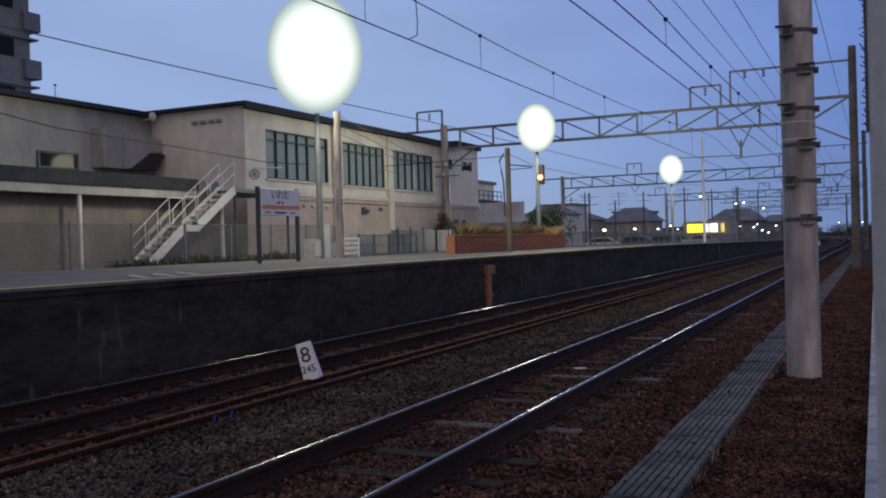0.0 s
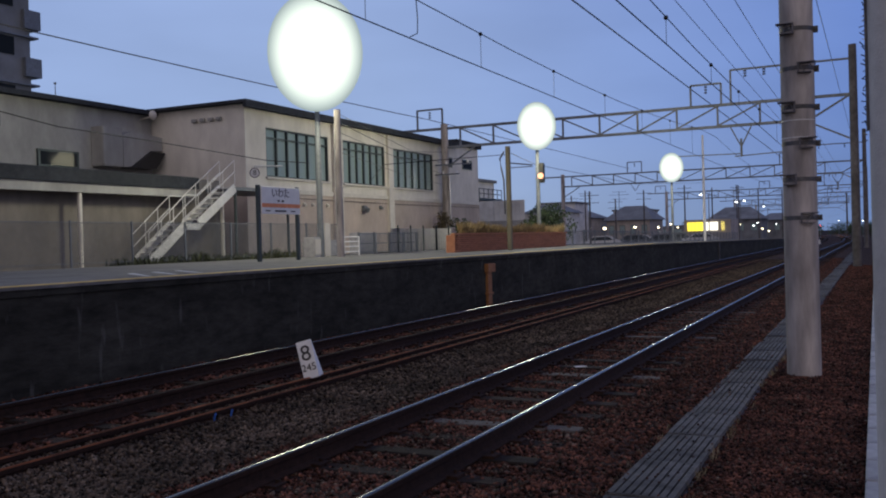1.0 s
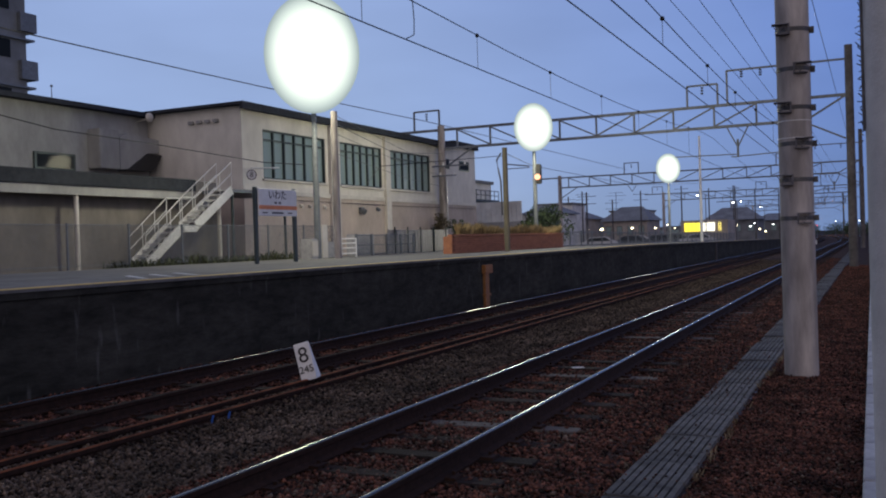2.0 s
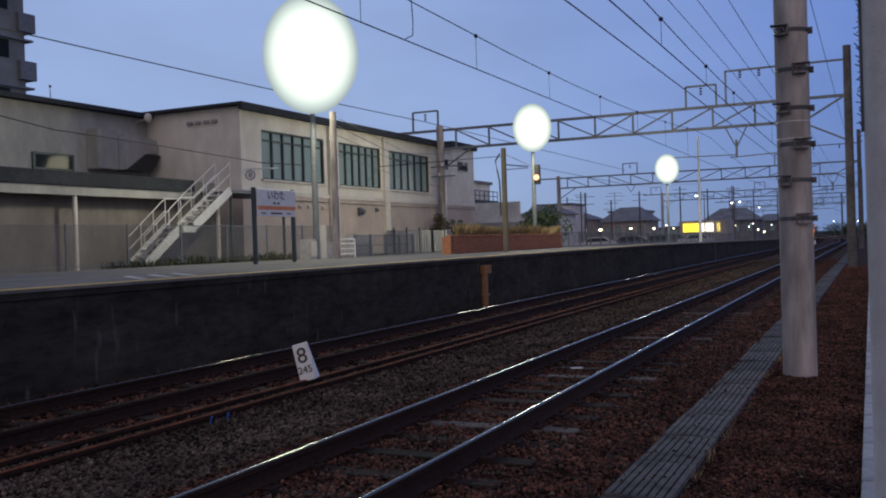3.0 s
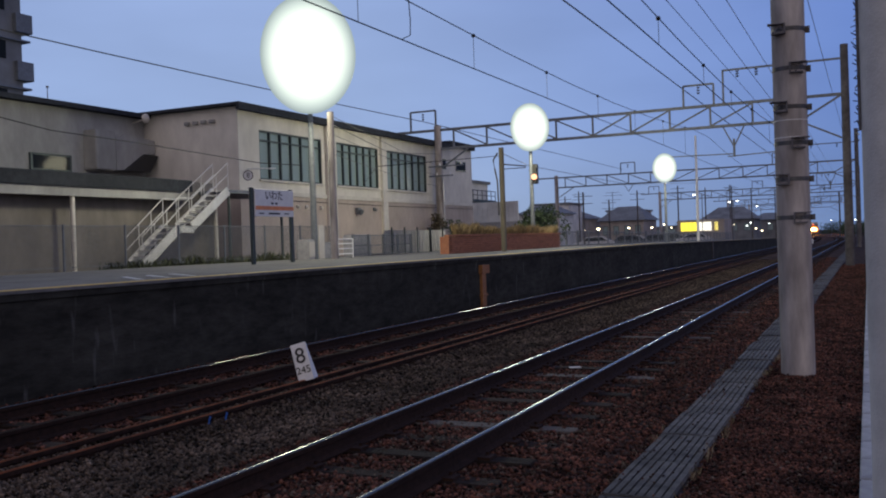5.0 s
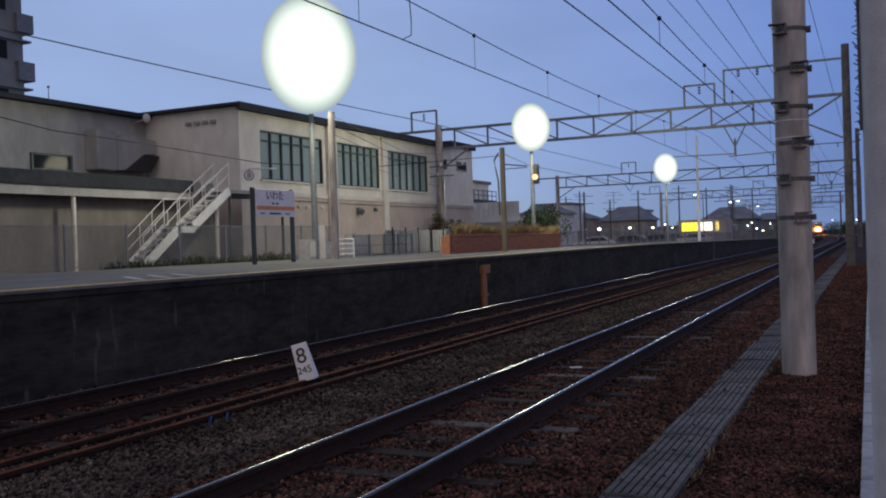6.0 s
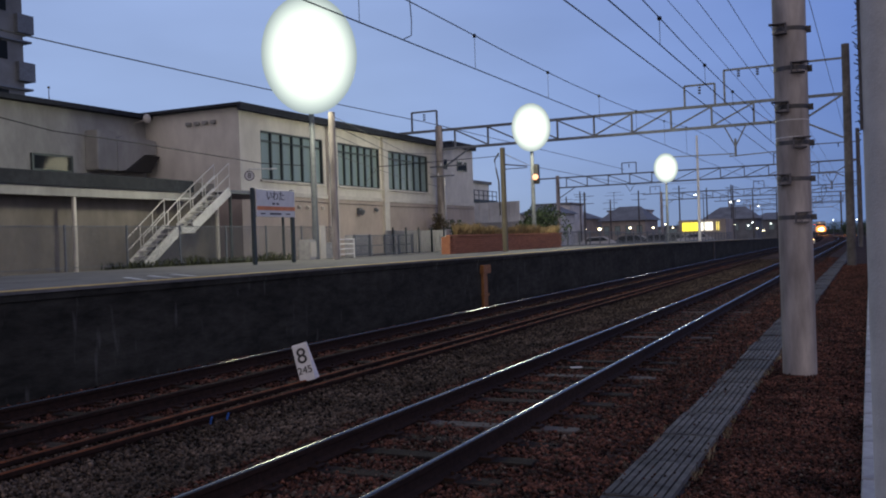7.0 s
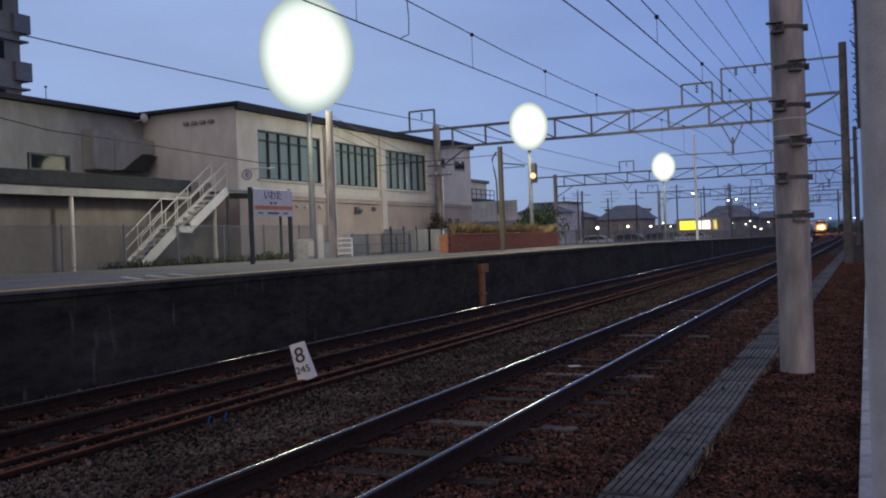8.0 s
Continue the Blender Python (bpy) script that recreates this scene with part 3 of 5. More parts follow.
def make_sleepers(track, x, n, pale):
    bm = BM()
    box(bm, -1.05, 1.05, -0.1, 0.1, -0.28, -0.158)
    dark = mesh_of("sleeper", bevelled(bm, 0.012, 1), M_SLEEPER)
    bm = BM()
    box(bm, -1.05, 1.05, -0.1, 0.1, -0.28, -0.158)
    light = mesh_of("sleeper", bevelled(bm, 0.012, 1), M_SLEEPER_PALE)
    bm = BM()
    for s in (-1, 1):
        for t in (-1, 1):
            box(bm, s * 0.565 + t * 0.105 - 0.05, s * 0.565 + t * 0.105 + 0.05, -0.07, 0.07, -0.16, -0.135)
            tube(bm, (s * 0.565 + t * 0.1, 0.03, -0.14), (s * 0.565 + t * 0.1, 0.03, -0.11), 0.016, n=6)
    plate = mesh_of("rail_fastening", bm, M_RAIL_SIDE)
    r = random.Random(int(-x * 10))
    for k in range(n):
        y = 2.2 + 0.62 * k
        s = piece("sleeper", light if k in pale else dark, track, pose(x + r.uniform(-0.03, 0.03), y, r.uniform(-0.012, 0.008), 0, 0, r.uniform(-0.7, 0.7)))
        if k < 45:
            piece("rail_fastening", plate, s)
    bm = BM()
    for k in range(n, n + 260):
        y = 2.2 + 0.62 * k
        box(bm, x - 1.05 + bend(y), x + 1.05 + bend(y), y - 0.1, y + 0.1, -0.25, -0.16)
    tagged(part("far_sleepers", bm, M_SLEEPER, track), kind="stuff")


make_sleepers(track_near, -3.4, 90, (9, 14, 21, 29))
make_sleepers(track_far, -7.48, 70, ())

# rusty rails lying between the tracks
for x, y0, y1 in ((-6.01, -20, 60), (-6.34, -20, 52)):
    lie = [(y, x + 0.02 * math.sin(y * 0.11), -0.1) for y in range(y0, y1, 4)]
    spare = thing("spare_rail", "rusty spare rail lying on the ballast between tracks", "rail", "spare rails between the tracks")
    # lit top and shaded sides of the rusty rail put into two tones
    part("web_and_foot", sweep(BM(), RAIL, lie), M_RAIL_SIDE, spare, "web and foot, toned dark as the shaded sides")
    part("head", sweep(BM(), [(a * 1.25, b) for a, b in HEAD], lie), M_RUST, spare, "orange rust on the rail head, toned as its lit top")
# blue cable ends on the ballast
for x, y in ((-5.93, 7.2), (-5.9, 7.42)):
    bm = BM()
    cable(bm, [(x, y, -0.24), (x, y + 0.01, -0.16), (x + 0.012, y + 0.02, -0.11)], 0.011)
    single("cable_end", bm, mat("blue_plastic", (0.02, 0.1, 0.4), None, 20, 0.5), "short blue cable end sticking out of the ballast", "cable", "blue cable ends")

# ---- platform furniture ----


def text_mesh(name, body, size, depth=0.004, align="CENTER"):
    cu = bpy.data.curves.new(name, "FONT")
    cu.body, cu.size, cu.extrude, cu.align_x, cu.align_y = body, size, depth, align, "CENTER"
    ob = bpy.data.objects.new(name, cu)
    scene.collection.objects.link(ob)
    me = bpy.data.meshes.new_from_object(ob.evaluated_get(bpy.context.evaluated_depsgraph_get()))
    bpy.data.objects.remove(ob)
    return me


def lettering(name, body, size, material, parent, m, label=""):
    me = text_mesh(name, body, size)
    me.materials.clear()
    me.materials.append(material)
    ob = piece(name, me, parent, m)
    if label:
        ob["label"] = label
    return ob


km = thing("kilometre_marker", "leaning white wedge-shaped kilometre marker reading 8 over 245", "marker", at=pose(-6.31, 9.56, -0.115, 0, -15, 18) @ Matrix.Scale(0.93, 4))
bm = BM()
vs = [bm.verts.new(p) for p in ((-0.105, -0.09, 0), (0.105, -0.09, 0), (0.105, 0.13, 0), (-0.105, 0.13, 0),
                                (-0.105, -0.012, 0.5), (0.105, -0.012, 0.5), (0.105, 0.012, 0.5), (-0.105, 0.012, 0.5))]
for f in ((0, 1, 5, 4), (1, 2, 6, 5), (2, 3, 7, 6), (3, 0, 4, 7), (4, 5, 6, 7), (3, 2, 1, 0)):
    bm.faces.new([vs[i] for i in f])
part("body", bevelled(bm, 0.004, 2), M_WHITE, km)
slope = math.degrees(math.atan(0.078 / 0.5))
lettering("large_numeral", "8", 0.29, M_BLACK, km, pose(0, -0.046, 0.33, 90 - slope, 0, 0), "black numeral 8")
lettering("small_numerals", "245", 0.135, M_BLACK, km, pose(0, -0.074, 0.145, 90 - slope, 0, 0), "black numerals 245")

sign = thing("station_sign", "white station name board with orange stripe on dark posts", "sign")
for y in (19.0, 20.72):
    bm = BM()
    box(bm, -14.09, -14.0, y - 0.05, y + 0.05, 1.1, 3.06)
    part("post", bevelled(bm, 0.01, 1), M_FRAME, sign, "dark square post")
bm = BM()
box(bm, -14.0, -13.965, 19.04, 20.74, 2.33, 3.03)
board = part("board", bevelled(bm, 0.008, 1), M_WHITE, sign)
bm = BM()
box(bm, -13.966, -13.959, 19.05, 20.73, 2.5, 2.6)
part("stripe", bm, M_ORANGE, board, "orange line stripe")
lettering("name", "いわた", 0.27, M_BLACK, board, pose(-13.963, 19.86, 2.86, 90, 0, 90), "dark station name")
for a, b, z, hh in ((19.72, 19.82, 2.67, 0.05), (19.9, 20.0, 2.67, 0.05), (19.6, 20.1, 2.41, 0.045), (19.2, 19.4, 2.41, 0.03), (20.3, 20.5, 2.41, 0.03)):
    bm = BM()
    box(bm, -13.966, -13.96, a, b, z - hh / 2, z + hh / 2)
    part("small_text", bm, M_BLACK, board)

bm = BM()
box(bm, -9.13, -9.03, 21.86, 22.12, -0.28, 0.88)
box(bm, -9.14, -8.99, 21.8, 22.28, 0.68, 0.9)
box(bm, -9.13, -9.0, 21.82, 22.16, 0.1, 0.16)
single("cable_duct", bevelled(bm, 0.008, 1), mat("ochre_paint", (0.42, 0.19, 0.06), (0.28, 0.12, 0.045), 7, 0.6, stain=0.3),
       "ochre-painted cable duct fixed to the platform wall", "duct")
bm = BM()
box(bm, -9.12, -9.04, 60.6, 60.85, -0.28, 1.0)
single("cable_duct", bm, M_POLE_DARK, "dull narrow duct on the far platform wall", "duct")

for y in (10.2, 10.76, 11.33):
    bm = BM()
    strut(bm, (-9.6, y + 0.1, 1.126), (-11.15, y + 1.35, 1.126), 0.1, 0.008)
    single("floor_marking", bm, M_WHITE_LINE, "worn white queue line painted on the platform", "floor marking", "queue lines")

pl = thing("planter", "long red-brown brick planter with dry grass on the platform", "planter")
M_BRICK = mat("red_brown_brick", (0.42, 0.175, 0.095), (0.31, 0.125, 0.075), 9, 0.85, bump=0.4, fine=30, stain=0.25, each=0.16)
bm = BM()
box(bm, -12.98, -12.72, 27.9, 40.0, 1.1, 1.66)
part("core", bm, M_BED, pl, "dark joints and soil")
bm = BM()
box(bm, -0.045, 0.045, -0.1, 0.1, -0.03, 0.03)
brick_me = mesh_of("brick", bevelled(bm, 0.004, 1), M_BRICK)
r = random.Random(2)
for row in range(8):
    y = 27.92 + (0.1 if row % 2 else 0.0)
    while y < 39.85:
        piece("brick", brick_me, pl, pose(-12.705 + r.uniform(-0.004, 0.004), y + 0.1, 1.16 + row * 0.07))
        y += 0.209
bm = BM()
box(bm, -12.82, -12.64, 27.82, 40.04, 1.7, 1.76)
part("coping", bevelled(bm, 0.008, 1), M_BRICK, pl, "brick coping")
bm = BM()
box(bm, -12.98, -12.658, 27.83, 27.9, 1.1, 1.7)
part("end_wall", bm, M_BRICK, pl)


def blades(count, area, hmin, hmax, seed, lean=0.35, width=0.012):
    rr = random.Random(seed)
    v, f = [], []
    for _ in range(count):
        x, y, z = rr.uniform(*area[0]), rr.uniform(*area[1]), area[2]
        h, a = rr.uniform(hmin, hmax) * (0.6 + 0.7 * abs(noise.noise((x * 0.8, y * 0.8, 0)))), rr.uniform(0, math.tau)
        dx, dy = math.cos(a) * h * lean, math.sin(a) * h * lean
        wx, wy = -math.sin(a) * width, math.cos(a) * width
        i = len(v)
        v += [(x - wx, y - wy, z), (x + wx, y + wy, z), (x + dx * 0.4 + wx * 0.7, y + dy * 0.4 + wy * 0.7, z + h * 0.6), (x + dx, y + dy, z + h)]
        f += [(i, i + 1, i + 2), (i, i + 2, i + 3)]
    me = bpy.data.meshes.new("blades")
    me.from_pydata(v, [], f)
    return me


M_GALV_PIPE = mat("galvanised_pipe", (0.6, 0.6, 0.6), (0.5, 0.5, 0.5), 10, 0.35, 0.8, bump=0.05)
M_DRY = mat("dry_grass", (0.38, 0.28, 0.14), (0.24, 0.18, 0.09), 3, 0.9, bump=0, island=0.4)
M_LEAF = mat("dark_foliage", (0.075, 0.11, 0.05), (0.045, 0.07, 0.035), 3, 0.8, bump=0, island=0.45)
me = blades(6500, ((-12.97, -12.74), (28.8, 39.9), 1.65), 0.14, 0.62, 3)
me.materials.append(M_DRY)
tagged(new("dry_grass", me), "tufts of dry yellow grass growing in the planter", "grass", kind="stuff")


def shrub(x, y, z, w, h, seed, label, n=1500, material=None, leaf=1.0):
    rr = random.Random(seed)
    s = thing("shrub", label, "shrub")
    bm = BM()
    v, f = [], []
    for k in range(7):
        a = rr.uniform(0, math.tau)
        tube(bm, (x, y, z), (x + math.cos(a) * w * 0.3, y + math.sin(a) * w * 0.3, z + h * rr.uniform(0.5, 0.8)), 0.03, 0.01, 6)
    part("stems", bm, M_SLEEPER, s)
    lobes = [(rr.uniform(-0.35, 0.35) * w, rr.uniform(-0.35, 0.35) * w, rr.uniform(0.3, 0.75) * h, rr.uniform(0.18, 0.3) * w) for _ in range(9)]
    for _ in range(n):
        lx, ly, lz, lr = rr.choice(lobes)
        d = Vector((rr.gauss(0, 1), rr.gauss(0, 1), rr.gauss(0, 0.9))).normalized() * lr * rr.uniform(0.55, 1.1)
        c = Vector((x + lx, y + ly, max(z + 0.05, z + lz + d.z))) + Vector((d.x, d.y, 0))
        a = Vector((rr.gauss(0, 1), rr.gauss(0, 1), rr.gauss(0, 1))).normalized() * 0.09 * leaf
        b = a.cross(Vector((rr.gauss(0, 1), rr.gauss(0, 1), rr.gauss(0, 1)))).normalized() * 0.045 * leaf
        i = len(v)
        v += [c - a, c + b, c + a, c - b]
        f += [(i, i + 1, i + 2, i + 3)]
    me = bpy.data.meshes.new("foliage")
    me.from_pydata(v, [], f)
    me.materials.append(material or M_LEAF)
    piece("foliage", me, s)
    return s


shrub(-15.2, 44.0, 1.02, 2.6, 2.5, 5, "dark green shrub behind the brick planter", 2600)
shrub(-22.1, 46.9, 1.02, 1.1, 2.6, 6, "brownish climbing plant against the station wall", 700, mat("withered_leaves", (0.16, 0.13, 0.08), (0.1, 0.085, 0.055), 3, 0.9, bump=0, island=0.4))
shrub(-21.4, 48.4, 1.02, 1.4, 2.0, 8, "small dark green tree in front of the station wall", 800)
pipe = BM()
tube(pipe, (-22.0, 47.9, 1.0), (-22.0, 47.9, 5.2), 0.045)
single("conduit_pipe", pipe, M_GALV_PIPE, "shiny pale conduit pipe running up a gantry mast", "pipe", smooth=True)

# poles on the platform
M_POLE_MID = mat("mossy_pole_concrete", (0.19, 0.17, 0.12), (0.12, 0.11, 0.08), 4, 0.85, stain=0.35, stretch=(1, 1, 0.3))
litter = BM()
box(litter, -0.11, 0.11, -0.05, 0.05, 0, 0.012)
bmesh.ops.subdivide_edges(litter, edges=litter.edges[:], cuts=2)
for v in litter.verts:
    v.co.z += 0.02 * math.sin(v.co.x * 40) * math.cos(v.co.y * 30)
litter.transform(pose(-3.48, 11.45, -0.15, 0, 0, 30) @ Matrix.Scale(0.7, 4))
single("paper_scrap", litter, M_WHITE, "crumpled scrap of white paper lying between the rails", "litter")
pole = thing("platform_pole", "weathered concrete pole on the platform carrying wires", "pole", "platform poles")
bm = BM()
tube(bm, (-14.6, 23.8, 1.1), (-14.6, 23.8, 5.55), 0.115, 0.1, 18)
part("shaft", bm, M_CONCRETE, pole, "", True)
pole = thing("platform_pole", "slim weathered pole with brackets in front of the planter", "pole", "platform poles")
bm = BM()
tube(bm, (-11.68, 30.4, 1.1), (-11.68, 30.4, 4.78), 0.1, 0.09, 18)
part("shaft", bm, M_POLE_MID, pole, "", True)
bm = BM()
cable(bm, [(-11.8, 30.35, 4.6), (-11.95, 30.3, 4.35), (-11.9, 30.3, 4.0), (-11.82, 30.3, 3.6), (-11.8, 30.3, 2.4)], 0.03)
part("conduit", bm, M_DARK_STEEL, pole)
bm = BM()
strut(bm, (-11.68, 30.4, 4.2), (-11.1, 31.3, 4.15), 0.04)
strut(bm, (-11.68, 30.4, 4.02), (-11.1, 31.3, 4.1), 0.03)
part("bracket_arm", bm, M_STEEL, pole)

sig = thing("signal_lamp", "glowing orange signal lamp in a dark hood on a mast", "signal")
bm = BM()
box(bm, -13.88, -13.68, 40.0, 40.3, 4.05, 4.95)
part("backboard", bevelled(bm, 0.03, 2), M_BLACK, sig)
bm = BM()
strut(bm, (-14.1, 40.15, 4.7), (-13.8, 40.15, 4.7), 0.05)
strut(bm, (-14.1, 40.15, 4.25), (-13.8, 40.15, 4.25), 0.05)
part("arm", bm, M_STEEL, sig)
bm = BM()
tube(bm, (-13.79, 39.98, 4.36), (-13.77, 39.93, 4.355), 0.13, 0.12, 16)
part("lens", bm, glow("orange_signal", (1.0, 0.42, 0.2), 2.2), sig, "lit orange lens")

wp = thing("white_mast", "tall thin white mast beyond the platform", "mast")
bm = BM()
tube(bm, (-12.45, 76, 0.9), (-12.45, 76, 9.4), 0.12, 0.08, 12)
part("shaft", bm, M_WHITE, wp, "", True)

# stairs up to the station's upper floor
M_GALV = mat("white_painted_steel", (0.68, 0.68, 0.67), (0.58, 0.58, 0.57), 6, 0.55, 0.1, bump=0.1, stain=0.15)
st = thing("outside_stairs", "white-painted steel outside stairs with handrails", "stairs")
FL = [((21.9, 1.05), (23.6, 2.3)), ((24.25, 2.3), (26.2, 3.6))]
for x in (-20.35, -21.0):
    bm = BM()
    for (ya, za), (yb, zb) in FL:
        strut(bm, (x, ya, za + 0.02), (x, yb, zb - 0.02), 0.05, 0.3)
    strut(bm, (x, 23.55, 2.22), (x, 24.3, 2.22), 0.05, 0.2)
    part("stringer", bm, M_GALV, st, "white side plate")
for (ya, za), (yb, zb) in FL:
    n = 7
    for k in range(n):
        bm = BM()
        y, z = ya + (yb - ya) * (k + 0.5) / n, za + (zb - za) * (k + 0.9) / n
        box(bm, -20.97, -20.38, y - 0.12, y + 0.13, z - 0.02, z + 0.02)
        part("tread", bm, M_GALV, st)
bm = BM()
box(bm, -20.97, -20.38, 23.6, 24.25, 2.26, 2.31)
part("half_landing", bm, M_GALV, st)
bm = BM()
box(bm, -22.7, -20.35, 26.2, 29.9, 3.5, 3.62)
part("landing", bm, M_STEEL, st, "grey landing slab")
for x in (-20.35, -21.0):
    bm = BM()
    for (ya, za), (yb, zb) in FL:
        for up in (0.55, 0.95):
            tube(bm, (x, ya, za + up), (x, yb, zb + up), 0.016, n=8)
        for k in range(4):
            q = k / 3
            tube(bm, (x, ya + (yb - ya) * q, za + (zb - za) * q), (x, ya + (yb - ya) * q, za + (zb - za) * q + 0.95), 0.014, n=8)
    tube(bm, (x, 23.6, 3.25), (x, 24.25, 3.25), 0.022, n=8)
    part("handrail", bm, M_GALV, st, "white tubular handrail", True)
for y in (26.4, 29.6):
    bm = BM()
    tube(bm, (-20.5, y, 1.02), (-20.5, y, 3.5), 0.055, n=10)
    part("support", bm, M_FRAME, st)

# signs and fittings on the station
ring = thing("stop_sign", "small round white sign with a black 8 on a wall bracket", "sign")
bm = BM()
tube(bm, (-22.78, 32.1, 4.83), (-22.45, 32.1, 4.85), 0.025, n=8)
tube(bm, (-22.45, 32.1, 4.85), (-22.45, 30.2, 4.72), 0.025, n=8)
tube(bm, (-22.45, 30.2, 4.72), (-22.45, 30.2, 4.6), 0.015, n=8)
part("bracket", bm, M_GALV, ring)
bm = BM()
q = Matrix.Translation((-22.45, 30.2, 4.45)) @ Vector((1, -1.35, -0.1)).to_track_quat("Z", "Y").to_matrix().to_4x4()
bmesh.ops.create_cone(bm, cap_ends=True, segments=28, radius1=0.2, radius2=0.2, depth=0.02, matrix=q)
part("rim", bm, M_BLACK, ring, "black rim")
bm = BM()
bmesh.ops.create_cone(bm, cap_ends=True, segments=28, radius1=0.17, radius2=0.17, depth=0.032, matrix=q)
part("disc", bm, M_WHITE, ring)
lettering("numeral", "8", 0.3, M_BLACK, ring, q @ pose(0, 0, 0.017), "black numeral 8")
bm = BM()
bmesh.ops.create_uvsphere(bm, u_segments=16, v_segments=10, radius=0.2, matrix=pose(-26.9, 29.4, 7.03) @ Matrix.Diagonal((0.6, 1, 1, 1)))
tube(bm, (-26.95, 29.4, 7.0), (-27.6, 29.4, 6.9), 0.03)
single("satellite_dish", bm, M_TRIM, "pale round satellite dish on the annex eaves", "dish", smooth=True)
# the three small ones are unlit pale stand-ins for a row of wall lamps
for y, z, k in ((39.3, 3.2, 1.0), (41.0, 3.3, 0.6), (34.1, 3.3, 0.5), (34.8, 3.3, 0.5), (36.0, 3.3, 0.5)):
    bm = BM()
    box(bm, BX + 0.02, BX + 0.2 * k, y - 0.15 * k, y + 0.15 * k, z - 0.15 * k, z + 0.15 * k)
    tube(bm, (BX + 0.18 * k, y, z - 0.02), (BX + 0.32 * k, y, z - 0.1 * k), 0.12 * k, 0.15 * k, 12)
    single("wall_fitting", bevelled(bm, 0.012, 1), M_STEEL if k > 0.55 else M_TRIM, "grey metal vent hood on the station wall" if k > 0.55 else "small pale stand-in for a lamp on the station wall", "vent", "vent hoods")
duct = thing("air_duct", "pale slanting air duct projecting from the annex wall", "duct")
bm = BM()
box(bm, -27.6, -26.95, 26.7, 27.75, 4.8, 6.35)
part("casing", bevelled(bm, 0.03, 2), M_WALL_GREY, duct)


def slab(outline, xa, xb):
    bm = BM()
    a = [bm.verts.new((xa, y, z)) for y, z in outline]
    b = [bm.verts.new((xb, y, z)) for y, z in outline]
    for i in range(len(outline)):
        j = (i + 1) % len(outline)
        bm.faces.new((a[i], b[i], b[j], a[j]))
    bm.faces.new(a)
    bm.faces.new(b[::-1])
    bmesh.ops.recalc_face_normals(bm, faces=bm.faces)
    return bm


part("hood", slab([(27.8, 4.8), (28.2, 4.85), (29.3, 5.55), (30.0, 5.6), (30.0, 6.15), (28.3, 6.3), (27.8, 6.1)], -27.6, -27.0), M_WALL_GREY, duct, "pale slanting hood")
# solid black slab carries the shade inside the hood's open underside
part("opening", slab([(28.15, 4.8), (29.5, 4.82), (30.02, 5.5), (29.25, 5.52)], -27.55, -26.85), M_BLACK, duct, "black slab painted as the hood's inner shade")
for k in range(4):
    bm = BM()
    box(bm, -25.4 + 0.42 * k, -25.15 + 0.42 * k, 29.95, 30.09, 6.66, 6.8)
    single("wall_vent", bevelled(bm, 0.02, 1), M_WALL_GREY, "small grey vent cowl under the station eaves", "vent", "eaves vents")
rod = BM()
tube(rod, (-28.2, 25.6, 7.25), (-28.2, 25.6, 7.95), 0.02, 0.012, 8)
tube(rod, (-28.2, 25.6, 7.9), (-28.2, 25.6, 7.97), 0.05, 0.05, 8)
single("roof_rod", rod, M_DARK_STEEL, "thin lightning rod on the annex roof", "rod")
win = thing("annex_window", "dark horizontal window in the annex upper wall", "window")
bm = BM()
box(bm, -27.6, -27.5, 24.1, 26.0, 4.66, 5.3)
part("frame", bm, M_FRAME, win)
bm = BM()
box(bm, -27.5, -27.49, 24.2, 25.9, 4.74, 5.22)
part("pane", bm, M_DARK_PANE, win)
box_bm = BM()
box(box_bm, -27.6, -27.3, 21.6, 22.4, 5.9, 6.35)
single("wall_unit", bevelled(box_bm, 0.03, 2), M_STEEL, "grey air-conditioning unit on the annex wall", "air conditioner")

# ---- fences behind the platform ----


def post_fence(x, y0, y1, z0, hgt, gap, label, rails=(0.15, 0.95), pickets=0.0, material=None, thick=0.035):
    f = thing("fence", label, "fence", "platform fences")
    material = material or M_STEEL
    n = max(1, round((y1 - y0) / gap))
    g = (y1 - y0) / n
    bm = BM()
    box(bm, -thick, thick, -thick, thick, -0.05, hgt)
    pm = mesh_of("post", bm, material)
    for k in range(n + 1):
        piece("post", pm, f, pose(x + bend(y0 + g * k), y0 + g * k, z0(y0 + g * k)))
    for q in rails:
        bm = cable(BM(), [(x + bend(y0 + g * k), y0 + g * k, z0(y0 + g * k) + hgt * q) for k in range(n + 1)], thick * 0.5)
        part("rail", bm, material, f)
    if pickets:
        bm = BM()
        box(bm, -0.007, 0.007, -0.007, 0.007, 0.06, hgt * 0.97)
        pk = mesh_of("picket", bm, material)
        y = y0
        while y < y1:
            piece("picket", pk, f, pose(x + bend(y), y, z0(y)))
            y += pickets
    return f


level = lambda y: 1.1
wire_fence = post_fence(-17.4, 2, 28.2, level, 1.15, 2.0, "thin grey wire fence along the back of the platform", (0.1, 0.97), 0.0, thick=0.02)


